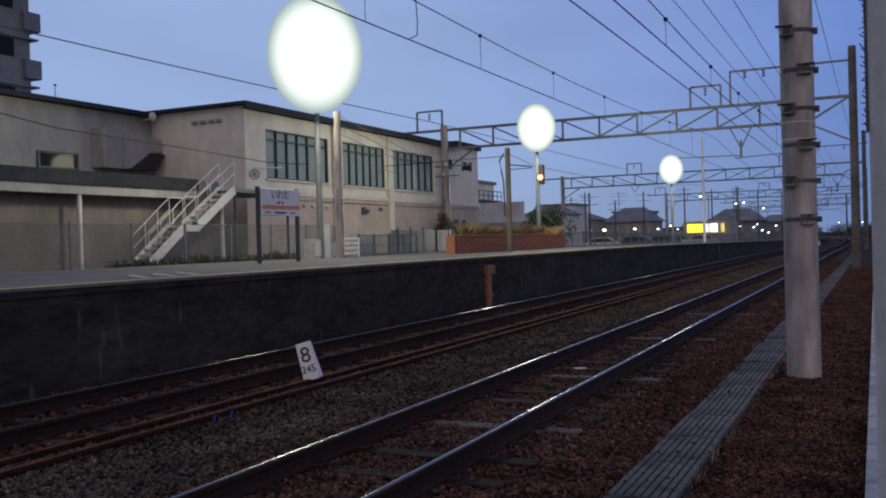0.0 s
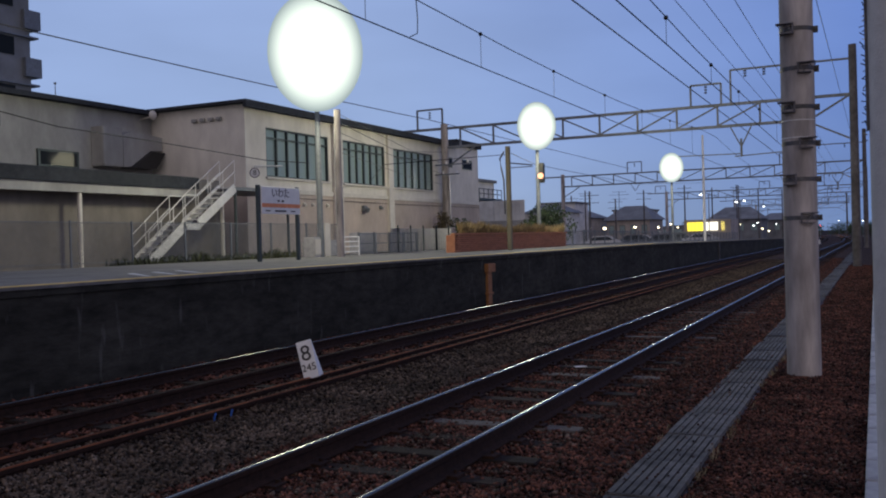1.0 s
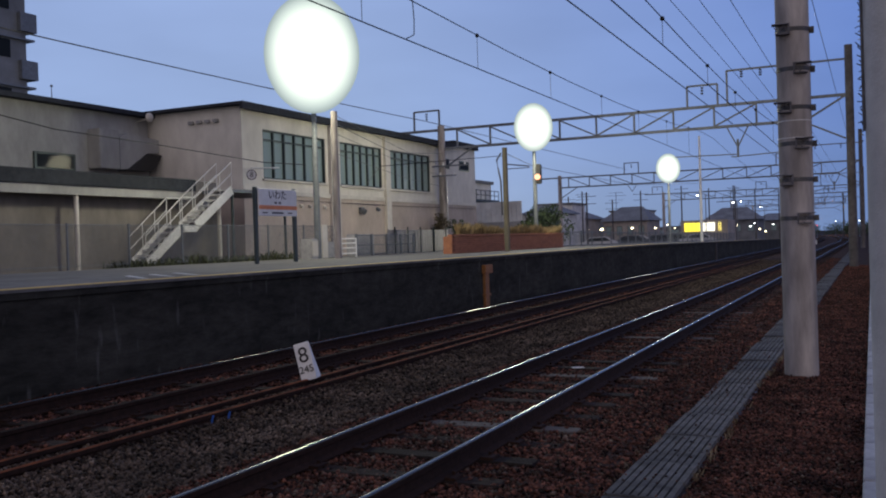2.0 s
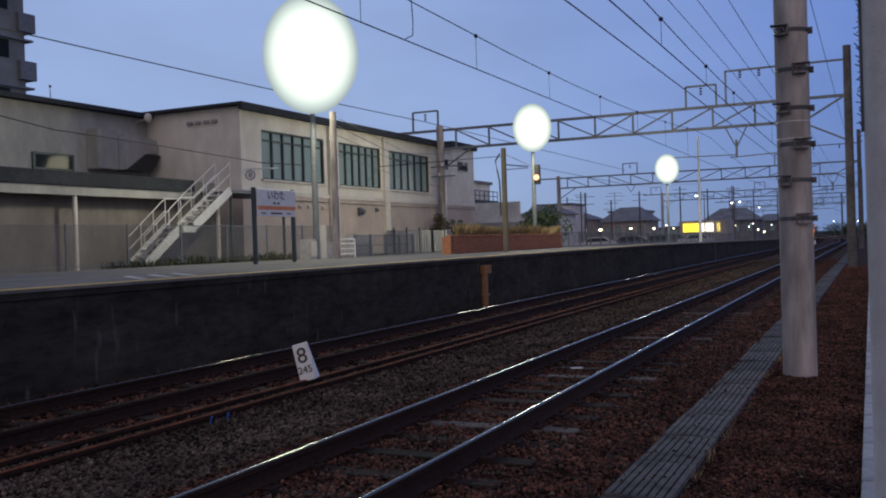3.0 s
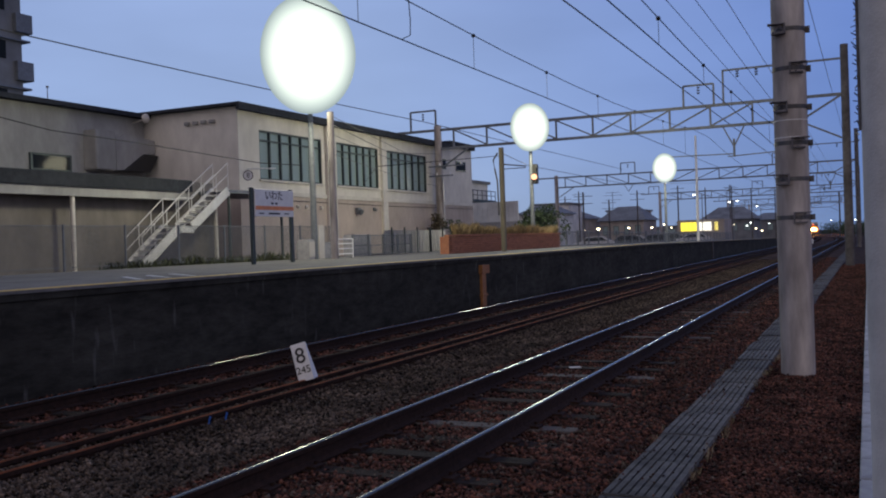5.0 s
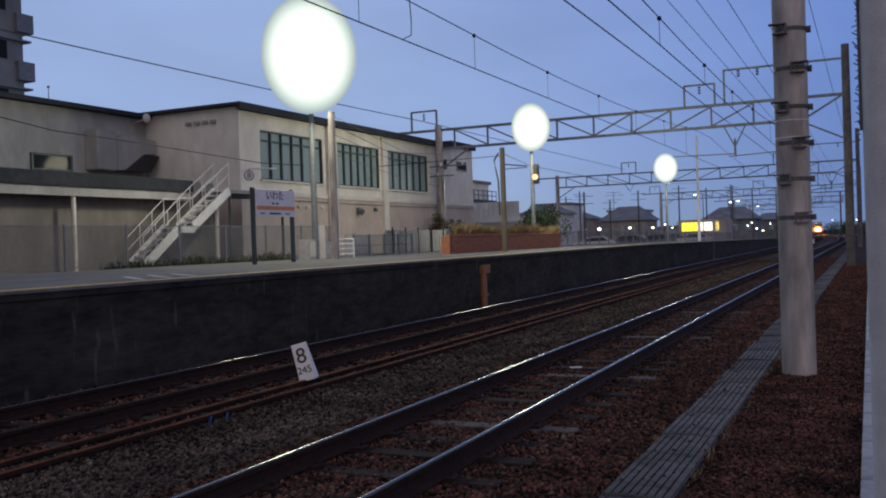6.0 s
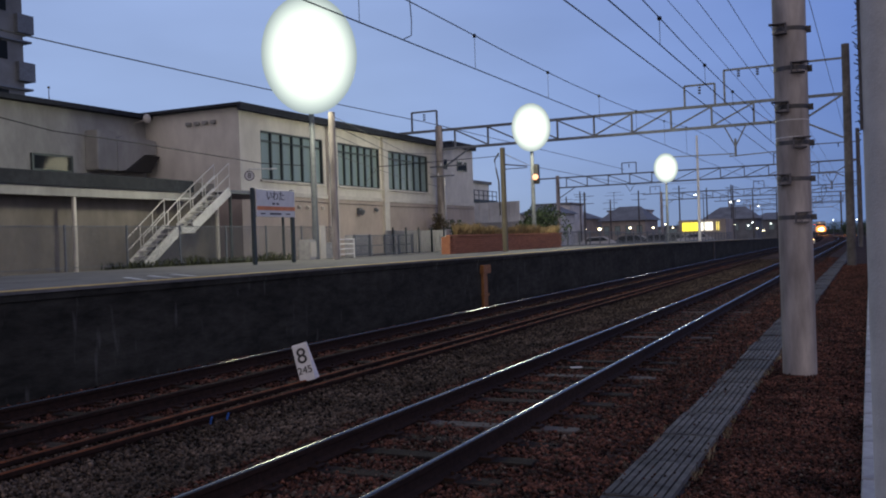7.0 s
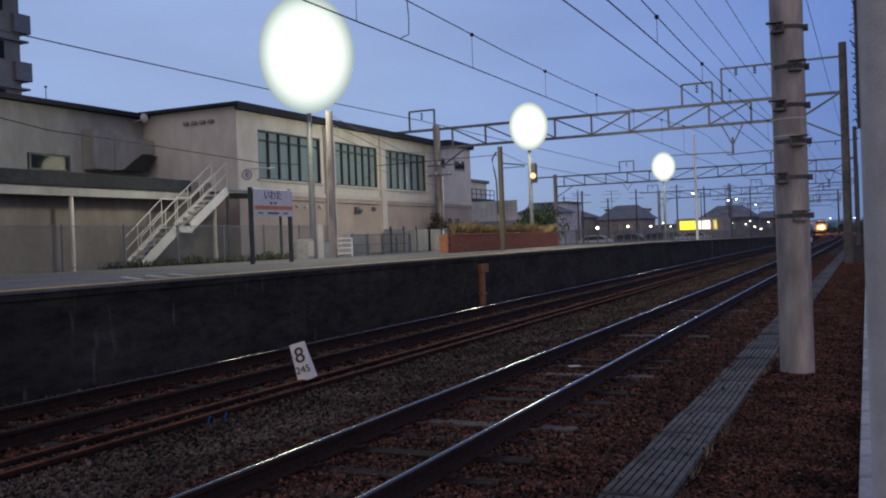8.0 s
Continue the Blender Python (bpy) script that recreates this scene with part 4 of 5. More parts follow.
def chain_link(fence, x, y0, y1, z0, hgt, pitch, wire_r):
    """Crossed wires of a chain-link fence, as one net between the posts."""
    v, f = [], []
    y = y0 - hgt
    while y < y1:
        for d in (1, -1):
            a, b = max(y, y0), min(y + hgt, y1)
            if b > a:
                za, zb = (a - y, b - y) if d > 0 else (hgt - (a - y), hgt - (b - y))
                i = len(v)
                for q, r in ((a, za), (b, zb)):
                    v += [(x + d * wire_r, q, z0 + r - wire_r), (x + d * wire_r + wire_r, q, z0 + r + wire_r), (x + d * wire_r - wire_r, q, z0 + r + wire_r)]
                f += [(i, i + 1, i + 4, i + 3), (i + 1, i + 2, i + 5, i + 4), (i + 2, i, i + 3, i + 5)]
        y += pitch
    me = bpy.data.meshes.new("net")
    me.from_pydata(v, [], f)
    me.materials.append(M_STEEL)
    tagged(piece("net", me, fence), "fine grey chain-link net", kind="stuff")


chain_link(wire_fence, -17.4, 2, 28.2, 1.14, 1.08, 0.06, 0.0035)
post_fence(-16.6, 28.3, 32.8, level, 0.8, 1.1, "dark lattice fence at the back of the platform", (0.1, 0.5, 0.95), 0.1, M_STEEL)
post_fence(-13.6, 40, 104, lambda y: platform_height(y) - 0.05, 0.84, 2.0, "pale picket fence along the far platform", (0.12, 0.9), 0.22, M_STEEL)

M_WEED = mat("dull_green_weeds", (0.07, 0.085, 0.04), (0.045, 0.05, 0.025), 3, 0.9, bump=0, island=0.5)
me = blades(1500, ((-17.75, -17.25), (17.5, 25.5), 1.1), 0.05, 0.38, 21, 0.5, 0.02)
me.materials.append(M_WEED)
tagged(new("weeds", me), "dull green weeds growing along the wire fence", "weeds", kind="stuff")
rd = random.Random(8)
v, f = [], []
for k in range(60):
    y = 4.2 * (20 / 4.2) ** rd.random()
    x = -1.19 + rd.uniform(-0.02, 0.03) if rd.random() < 0.75 else -1.7 + rd.uniform(-0.03, 0.02)
    for _ in range(rd.randint(4, 11)):
        a, h = rd.uniform(0, math.tau), rd.uniform(0.03, 0.085)
        px, py = x + rd.uniform(-0.015, 0.015), y + rd.uniform(-0.05, 0.05)
        i = len(v)
        v += [(px - 0.003, py, -0.25), (px + 0.003, py, -0.25), (px + math.cos(a) * h * 0.7, py + math.sin(a) * h * 0.7, -0.2 + h * 0.6)]
        f.append((i, i + 1, i + 2))
me = bpy.data.meshes.new("tufts")
me.from_pydata(v, [], f)
me.materials.append(mat("bleached_straw", (0.34, 0.28, 0.17), (0.2, 0.16, 0.1), 3, 0.9, bump=0, island=0.5))
tagged(new("dry_tufts", me), "bleached dry grass tufts along the trough lids", "grass", kind="stuff")
bm = BM()
box(bm, -6.36, -6.18, 121.6, 121.75, -0.3, 0.35)
box(bm, -6.33, -6.21, 121.58, 121.6, 0.05, 0.3)
single("line_marker", bevelled(bm, 0.015, 1), M_WHITE, "small white marker stone beside the far track", "marker")

pf = thing("panel_fence", "white corrugated panel fence with dark posts", "fence")
for k in range(6):
    bm = BM()
    y0 = 32.9 + k * 0.98
    ps = [(-17.8 + 0.025 * (1 if (j // 2) % 2 else -1), y0 + 0.96 * j / 15) for j in range(16)]
    lo = [bm.verts.new((x, y, 1.12)) for x, y in ps]
    hi = [bm.verts.new((x, y, 2.08)) for x, y in ps]
    for j in range(15):
        bm.faces.new((lo[j], lo[j + 1], hi[j + 1], hi[j]))
    bmesh.ops.solidify(bm, geom=bm.faces[:], thickness=0.012)
    part("panel", bm, M_WHITE, pf)
for y in (33.35, 34.5, 35.7, 37.0, 38.3):
    bm = BM()
    box(bm, -17.74, -17.69, y - 0.025, y + 0.025, 1.05, 2.2)
    part("post", bm, M_FRAME, pf)

bar = thing("pipe_barrier", "white pipe barrier with four rails on the platform", "barrier")
for y in (25.4, 26.4):
    bm = BM()
    tube(bm, (-15.5, y, 1.11), (-15.5, y, 1.75), 0.03, n=10)
    part("post", bm, M_WHITE, bar)
for z in (1.25, 1.42, 1.58, 1.73):
    bm = BM()
    tube(bm, (-15.5, 25.4, z), (-15.5, 26.4, z), 0.02, n=8)
    part("rail", bm, M_WHITE, bar)
cab = thing("relay_cabinet", "grey concrete cabinet at the foot of the floodlight mast", "cabinet")
bm = BM()
box(bm, -16.3, -15.9, 24.35, 24.75, 1.1, 1.75)
part("body", bevelled(bm, 0.02, 2), M_KERB, cab)
bm = BM()
box(bm, -15.9, -15.88, 24.4, 24.7, 1.2, 1.68)
part("door", bm, M_TRIM, cab)
bm = BM()
box(bm, -16.2, -15.95, 25.05, 25.4, 1.1, 2.2)
single("meter_box", bevelled(bm, 0.02, 2), M_TRIM, "tall pale meter box standing on the platform", "cabinet")
for y0, y1, x, z1 in ((25.0, 26.6, -16.6, 1.65), (28.6, 30.0, -17.0, 1.9)):
    bm = BM()
    box(bm, x - 0.2, x + 0.2, y0, y1, 1.1, z1)
    single("equipment_box", bevelled(bm, 0.03, 2), M_KERB, "pale grey equipment box by the fence", "cabinet", "equipment boxes")

# ---- wires ----


def wire(points, r, label):
    return single("overhead_wire", cable(BM(), points, r), M_WIRE, label, "wire", "overhead wires")


def line_wire(x, z, r, label, y0=-40, y1=330, sag=0.0, span=50, start=48):
    pts = []
    y = y0
    while y <= y1:
        u = ((y - start) / span) % 1.0
        pts.append((x + bend(y), y, z - sag * 4 * u * (1 - u)))
        y += 5 if y < 120 else 8
    return wire(pts, r, label)


line_wire(-7.5, 5.18, 0.012, "dark contact wire over the platform track")
line_wire(-7.5, 6.7, 0.011, "dark messenger wire over the platform track", sag=0.85)
line_wire(-3.4, 5.01, 0.012, "dark contact wire over the near track")
line_wire(-3.4, 6.35, 0.011, "dark messenger wire over the near track", sag=0.9)
line_wire(-8.45, 8.95, 0.026, "thick dark feeder wire on the gantry frames")
line_wire(-5.73, 9.1, 0.013, "thin feeder wire on the gantry arms")
line_wire(-4.83, 9.0, 0.013, "thin feeder wire on the gantry arms")
line_wire(-4.0, 9.1, 0.013, "thin feeder wire on the gantry arms")
line_wire(-1.7, 9.5, 0.013, "thin wire beside the masts")
wire([(-23.3 + bend(y), y, 8.3 + 0.25 * ((y - 20) / 28) ** 2 if y < 48 else 8.55) for y in range(-20, 100, 4)], 0.022, "thick dark feeder wire over the station roof")
wire([(-17, 2, 5.4), (-17, 8, 4.85), (-17, 13.9, 4.58), (-17, 15.5, 4.4), (-17, 18.2, 4.34), (-17, 23.5, 4.16), (-16.3, 24.8, 4.12)], 0.014, "slack black cable strung along the platform")
wire([(-14.6, 23.8, 5.2), (-18, 34, 5.3), (-22.3, 48, 6.6)], 0.012, "thin cable from a platform pole to a gantry")
for za, zb in ((5.45, 5.9), (4.9, 5.3), (4.3, 4.7)):
    wire([(-14.6, 23.8, za), (-18.4, 36, (za + zb) / 2 - 0.15), (-22.3, 48, zb)], 0.009, "thin signal cable from a platform pole to a gantry")
wire([(-22.72, 30.3, 3.55), (-22.72, 42, 3.5), (-22.72, 53.8, 3.55)], 0.014, "thin dark cable clipped along the station wall")
wire([(-11.68, 30.4, 4.6), (-14.1, 40.2, 4.9), (-13, 55, 4.6), (-12.45, 76, 5.6)], 0.012, "thin cable between platform poles")
wire([(-11.68, 30.4, 4.5), (-17, 31, 4.5), (-22.7, 40, 4.6)], 0.012, "thin cable from a pole to the station wall")
for x, zc, ys in ((-7.5, 5.18, (8, 13.2, 18.1, 23, 28, 33, 38, 43)), (-3.4, 5.01, (7, 12, 17.1, 22.2, 27, 32, 38, 43))):
    for y in ys:
        u = ((y - 48) / 50) % 1.0
        top = (6.7 - 0.85 * 4 * u * (1 - u)) if x < -5 else (6.35 - 0.9 * 4 * u * (1 - u))
        bm = BM()
        tube(bm, (x, y, zc), (x, y, top), 0.006, n=5)
        bmesh.ops.create_uvsphere(bm, u_segments=8, v_segments=6, radius=0.045, matrix=pose(x, y, top))
        single("dropper", bm, M_WIRE, "thin dropper hanging between messenger and contact wire", "wire", "wire droppers")
wire([(-7.5, 15.06, 6.1), (-7.48, 15.08, 5.6), (-7.45, 15.0, 5.3), (-7.5, 14.79, 5.2)], 0.01, "hanging loop of feeder jumper wire")
for y in (48, 96, 146):
    for x, z in ((-7.08, 5.2), (-4.3, 5.03)):
        b = thing("cantilever", "drop bracket holding the overhead wire below a gantry", "bracket", "wire brackets")
        bm = BM()
        strut(bm, (x + 1.6 + bend(y), y, 6.8), (x + 1.1 + bend(y), y, 5.8), 0.06)
        strut(bm, (x + 0.6 + bend(y), y, 6.8), (x + 1.1 + bend(y), y, 5.8), 0.06)
        strut(bm, (x + 1.1 + bend(y), y, 6.2), (x + 1.1 + bend(y), y, 5.3), 0.1)
        part("hanger", bm, M_STEEL, b)
        bm = BM()
        strut(bm, (x + 1.1 + bend(y), y, 5.45), (x - 2.0 + bend(y), y, z + 0.3), 0.05)
        part("arm", bm, M_STEEL, b)

hang = thing("wire_hanger", "v-shaped wire hanger under a distant gantry", "bracket", "wire brackets")
bm = BM()
strut(bm, (-23.22, 96, 6.95), (-22.7, 96, 6.2), 0.05)
strut(bm, (-22.2, 96, 6.95), (-22.7, 96, 6.2), 0.05)
part("hanger", bm, M_STEEL, hang)
arms = thing("signal_crossarm", "steel crossarms with white insulators on a gantry mast", "bracket", "wire brackets")
for z, xa, xb in ((5.85, -23.6, -20.6), (5.3, -23.3, -21.3)):
    bm = BM()
    strut(bm, (xa, 47.72, z), (xb, 47.72, z), 0.07)
    arm = part("crossarm", bm, M_STEEL, arms)
    for k in range(3):
        bm = BM()
        q = xa + 0.15 + (xb - xa - 0.3) * k / 2
        tube(bm, (q, 47.72, z + 0.03), (q, 47.72, z + 0.2), 0.05, 0.035, 10)
        part("insulator", bm, M_WHITE, arm, "white porcelain insulator")

# ---- the town beyond ----
M_HOUSE = mat("house_render", (0.75, 0.74, 0.72), (0.64, 0.63, 0.61), 2, 0.85)
M_HOUSE_DARK = mat("brown_house_render", (0.42, 0.37, 0.33), (0.34, 0.3, 0.27), 2, 0.85)
M_FAR = mat("far_roofs", (0.2, 0.205, 0.22), (0.15, 0.155, 0.165), 0.3, 0.9, bump=0)
M_TILE = mat("grey_roof_tiles", (0.2, 0.205, 0.215), (0.15, 0.155, 0.16), 5, 0.7, bump=0.5, fine=12)
M_LAMP_WARM = glow("warm_lamp", (1.0, 0.85, 0.55), 7)
M_LAMP_WHITE = glow("white_lamp", (0.95, 1.0, 1.0), 7)
M_LAMP_RED = glow("red_lamp", (1.0, 0.08, 0.05), 6)


def house(x0, x1, y0, y1, base, eave, ridge, label, wall=None, flat=False, roof=None, windows=3):
    h = thing("house", label, "house", "town houses")
    base = 0.12 if y0 > 75 else base
    bm = BM()
    box(bm, x0, x1, y0, y1, base, eave)
    part("wall", bm, wall or M_HOUSE, h)
    o = 0.45
    bm = BM()
    if flat:
        box(bm, x0 - 0.2, x1 + 0.2, y0 - 0.2, y1 + 0.2, eave, eave + 0.25)
    else:
        xm = (x1 - x0) * 0.25
        lo = [bm.verts.new(p) for p in ((x0 - o, y0 - o, eave), (x1 + o, y0 - o, eave), (x1 + o, y1 + o, eave), (x0 - o, y1 + o, eave))]
        hi = [bm.verts.new(p) for p in ((x0 + xm, (y0 + y1) / 2, ridge), (x1 - xm, (y0 + y1) / 2, ridge))]
        for f in ((lo[0], lo[1], hi[1], hi[0]), (lo[2], lo[3], hi[0], hi[1]), (lo[1], lo[2], hi[1]), (lo[3], lo[0], hi[0]), tuple(lo[::-1])):
            bm.faces.new(f)
    part("roof", bm, roof or M_TILE, h)
    for k in range(windows):
        w = (x1 - x0) / windows
        a = x0 + w * (k + 0.25)
        bm = BM()
        box(bm, a, a + w * 0.5, y0 - 0.04, y0, base + (eave - base) * 0.45, base + (eave - base) * 0.8)
        f = part("window", bm, M_FRAME, h)
        bm = BM()
        box(bm, a + 0.06, a + w * 0.5 - 0.06, y0 - 0.05, y0 - 0.04, base + (eave - base) * 0.45 + 0.06, base + (eave - base) * 0.8 - 0.06)
        part("pane", bm, M_PANE, f)
    return h


house(-32.4, -26.6, 120, 128, 1.0, 3.55, 5.5, "brown bungalow with dark hipped roof", M_HOUSE_DARK, windows=4)
house(-34.8, -30.0, 133, 141, 1.0, 5.1, 5.4, "pale flat-roofed house behind a bungalow", None, True)
house(-38.0, -33.0, 104, 110, 1.0, 4.45, 5.5, "white house with dark tiled roof beside the line")
house(-40.5, -35.4, 116, 122, 1.0, 5.9, 6.2, "grey flat-roofed house behind a white house", None, True)
house(-25.6, -17.2, 160, 170, 1.0, 3.7, 5.9, "dull gabled house behind the lit shops", M_FAR, False, M_FAR, 4)
house(-19, -13, 175, 184, 1.0, 3.6, 4.9, "grey gabled house far down the street", M_FAR)
house(-38, -30.2, 68, 75, 1.0, 6.4, 7.0, "two-storey grey house with balcony and flat roof", None, True)
house(-44, -37, 128, 138, 1.0, 4.2, 5.4, "dark house with tiled roof far off", M_HOUSE_DARK)
house(-49, -42, 104, 112, 1.0, 3.6, 4.6, "low house with tiled roof behind the station")
bm = BM()
for z in (4.95, 5.35, 5.75):
    strut(bm, (-29.5, 68, z), (-29.5, 75, z), 0.06)
for k in range(8):
    strut(bm, (-29.5, 68 + k, 4.9), (-29.5, 68 + k, 5.8), 0.05)
box(bm, -30.2, -29.4, 68, 75, 4.8, 4.92)
single("balcony_rail", bm, M_FRAME, "dark metal balcony rail on a grey house", "railing")

yard = thing("yard_wall", "grey corrugated sheet wall behind the platform", "wall")
for k in range(9):
    bm = BM()
    box(bm, -25.3 + k * 0.38, -24.95 + k * 0.38, 59.9 + 0.02 * (k % 2), 60.0 + 0.02 * (k % 2), 1.0, 4.2)
    part("panel", bm, M_HOUSE, yard)
bm = BM()
box(bm, -27, -21.0, 57.9, 58.1, 1.0, 2.75)
single("yard_wall", bm, M_KERB, "low grey concrete yard wall", "wall")

shop = thing("shop_building", "low shop with brightly lit yellow and white fronts", "shop")
bm = BM()
box(bm, -21.4, -15.8, 115.4, 122, 0.1, 3.2)
part("wall", bm, M_HOUSE_DARK, shop)
for a, b, col, nm in ((-20.95, -19.1, (1.0, 0.82, 0.06), "yellow lit shop front"), (-18.85, -17.35, (1.0, 0.95, 0.8), "white lit shop front"), (-16.9, -16.6, (1.0, 0.8, 0.2), "narrow yellow lit sign")):
    bm = BM()
    box(bm, a, b, 115.3, 115.38, 1.85, 2.88)
    part("lit_front", bm, glow(nm.replace(" ", "_"), col, 1.6), shop, nm)
    for k in range(3):
        bm = BM()
        xx = a + (b - a) * (k + 1) / 4
        box(bm, xx - 0.02, xx + 0.02, 115.26, 115.3, 1.85, 2.88)
        part("mullion", bm, M_FRAME, shop)


def street_lamp(x, y, z, label, material, base=0.12, size=0.16, arm=0.0):
    s = thing("street_lamp", label, "street lamp", "town street lamps")
    bm = BM()
    tube(bm, (x + arm, y, base), (x + arm, y, z + 0.1), 0.06, 0.045, 8)
    if arm:
        strut(bm, (x + arm, y, z + 0.05), (x, y, z + 0.08), 0.04)
    part("pole", bm, M_STEEL, s)
    bm = BM()
    bmesh.ops.create_uvsphere(bm, u_segments=12, v_segments=8, radius=size * (0.3 if z > 5 else 0.4), matrix=pose(x, y, z - size * 0.2) @ Matrix.Diagonal((1.9 if z > 5 else 1.2, 1, 0.7, 1)))
    part("lamp", bm, material, s, "glowing lamp", True)
    bm = BM()
    tube(bm, (x, y, z + size * 0.4), (x, y, z + size * 0.7), size * 0.9, size * 0.4, 10)
    part("hood", bm, M_STEEL, s)
    return s


WARM, COOL = "street lamp glowing warm white at dusk", "street lamp glowing cold white at dusk"
for x, y, z, sz in ((-27.36, 95, 2.38, 0.24), (-25.84, 95, 2.4, 0.38), (-23.79, 100, 2.45, 0.3), (-23.41, 110, 2.45, 0.28), (-25.92, 130, 3.0, 0.26),
                    (-23.01, 120, 2.42, 0.2), (-22.15, 120, 2.32, 0.2), (-15.84, 150, 2.06, 0.3), (-14.94, 150, 1.68, 0.28), (-19.09, 150, 2.78, 0.2)):
    street_lamp(x, y, z, WARM, M_LAMP_WARM, size=sz)
for x, y, z, sz, arm in ((-18.39, 110, 6.08, 0.26, 0.9), (-18.37, 140, 6.01, 0.3, 0.4), (-17.26, 140, 6.13, 0.3, -0.5), (-16.63, 160, 5.72, 0.26, 0.6), (-20.45, 150, 3.0, 0.3, 0),
                         (-17.16, 150, 2.54, 0.24, 0), (-16.57, 150, 2.96, 0.22, 0), (-14.77, 160, 2.77, 0.22, 0), (-8.65, 260, 3.85, 0.26, 0), (-4.6, 221, 3.36, 0.16, 0), (-2.55, 221, 3.42, 0.28, 0)):
    street_lamp(x, y, z, COOL, M_LAMP_WHITE, size=sz, arm=arm, base=0.12 if y < 200 else -0.3)
street_lamp(-13.9, 165, 2.6, "small red warning lamp beside the line", M_LAMP_RED, size=0.18)
street_lamp(-9.0, 178, 2.4, "small red warning lamp beside the line", M_LAMP_RED, size=0.16)


def car(x, y, rz, label, paint):
    c = thing("parked_car", label, "car", "parked cars", at=pose(x, y, 0.15, 0, 0, rz))
    prof = [(-2.0, 0.3), (-2.05, 0.62), (-1.95, 0.85), (-1.2, 0.93), (-0.65, 1.38), (0.9, 1.42), (1.6, 1.0), (2.0, 0.9), (2.05, 0.4), (1.95, 0.28)]
    bm = BM()
    a = [bm.verts.new((px, -0.8, pz)) for px, pz in prof]
    b = [bm.verts.new((px, 0.8, pz)) for px, pz in prof]
    for i in range(len(prof)):
        j = (i + 1) % len(prof)
        bm.faces.new((a[i], b[i], b[j], a[j]))
    bm.faces.new(a)
    bm.faces.new(b[::-1])
    bmesh.ops.recalc_face_normals(bm, faces=bm.faces)
    part("body", bevelled(bm, 0.05, 2), paint, c, "", True)
    for s in (-0.815, 0.79):
        bm = BM()
        vs = [bm.verts.new((px, s, pz)) for px, pz in ((-1.0, 0.95), (-0.6, 1.3), (0.8, 1.33), (1.3, 0.98))]
        bm.faces.new(vs)
        bmesh.ops.solidify(bm, geom=bm.faces[:], thickness=0.02)
        part("side_window", bm, M_DARK_PANE, c)
    for px in (-1.3, 1.3):
        for s in (-0.72, 0.72):
            bm = BM()
            tube(bm, (px, s - 0.1, 0.3), (px, s + 0.1, 0.3), 0.3, n=16)
            part("wheel", bm, M_BLACK, c)
    return c


M_CAR_W = mat("white_car_paint", (0.7, 0.7, 0.72), (0.66, 0.66, 0.68), 2, 0.25, bump=0, stain=0.05)
M_CAR_G = mat("grey_car_paint", (0.12, 0.14, 0.17), (0.1, 0.12, 0.15), 2, 0.25, 0.5, bump=0, stain=0.05)
for x, y, p, l in ((-24.4, 88, M_CAR_W, "white parked car near the street lamps"), (-21.7, 90, M_CAR_G, "dark grey parked car in a row"), (-19.3, 92, M_CAR_G, "dark grey parked car in a row"),
                   (-24.6, 105, M_CAR_W, "white parked car near the street lamps"), (-21.0, 108, M_CAR_G, "dark grey parked car in a row"), (-17.6, 104, M_CAR_W, "white parked car near the shop")):
    car(x, y, 12, l, p)


def utility_pole(x, y, h, base=0.12):
    u = thing("street_pole", "distant utility pole with crossarms", "pole", "street poles")
    bm = BM()
    tube(bm, (x, y, base), (x, y, h), 0.11, 0.08, 8)
    part("shaft", bm, M_POLE_DARK, u)
    for z in (h - 0.4, h - 1.1):
        bm = BM()
        strut(bm, (x - 0.9, y, z), (x + 0.9, y, z), 0.05)
        part("crossarm", bm, M_DARK_STEEL, u)


for x, y, h in ((-36.5, 118, 7.0), (-34.6, 118, 7.6), (-25.5, 112, 7.0), (-23.0, 125, 8.0), (-21.0, 135, 8.0), (-17.8, 138, 8.3), (-16.6, 152, 8.4), (-14.2, 165, 8.5), (-19.6, 150, 9.0), (-24.5, 85, 5.8), (-28.5, 110, 6.0)):
    utility_pole(x, y, h)

ant = thing("television_antenna", "thin television antenna on a bungalow roof", "antenna")
bm = BM()
tube(bm, (-31.6, 124, 5.0), (-31.6, 124, 7.6), 0.035, n=6)
part("mast", bm, M_DARK_STEEL, ant)
for z, w in ((7.5, 0.9), (7.1, 1.3), (6.5, 1.0)):
    bm = BM()
    strut(bm, (-31.6 - w, 124, z), (-31.6 + w, 124.3, z), 0.035)
    for k in range(5):
        q = -31.6 - w + 2 * w * k / 4
        strut(bm, (q, 123.8, z), (q, 124.4, z + 0.02), 0.025)
    part("element", bm, M_DARK_STEEL, ant)

# apartment tower over the station roof
tw = thing("apartment_tower", "tall grey apartment block with stepped balconies", "apartment building")
TX, TY = -47.2, 41.0
bm = BM()
box(bm, TX - 14, TX, TY - 24, TY, 1.0, 27)
part("wall", bm, mat("tower_render", (0.2, 0.215, 0.24), (0.16, 0.172, 0.19), 1, 0.85), tw)
for k in range(9):
    z = 3.5 + 2.95 * k
    bm = BM()
    box(bm, TX - 2.5, TX + 0.3, TY - 0.6, TY + 0.6, z, z + 1.15)
    part("balcony", bm, M_STEEL, tw)
    bm = BM()
    box(bm, TX, TX + 0.05, TY - 20, TY - 1.2, z + 1.2, z + 2.3)
    part("window_band", bm, M_DARK_PANE, tw)
    bm = BM()
    box(bm, TX - 2.5, TX + 0.2, TY - 22, TY + 0.5, z + 2.4, z + 2.52)
    part("ledge", bm, M_STEEL, tw)

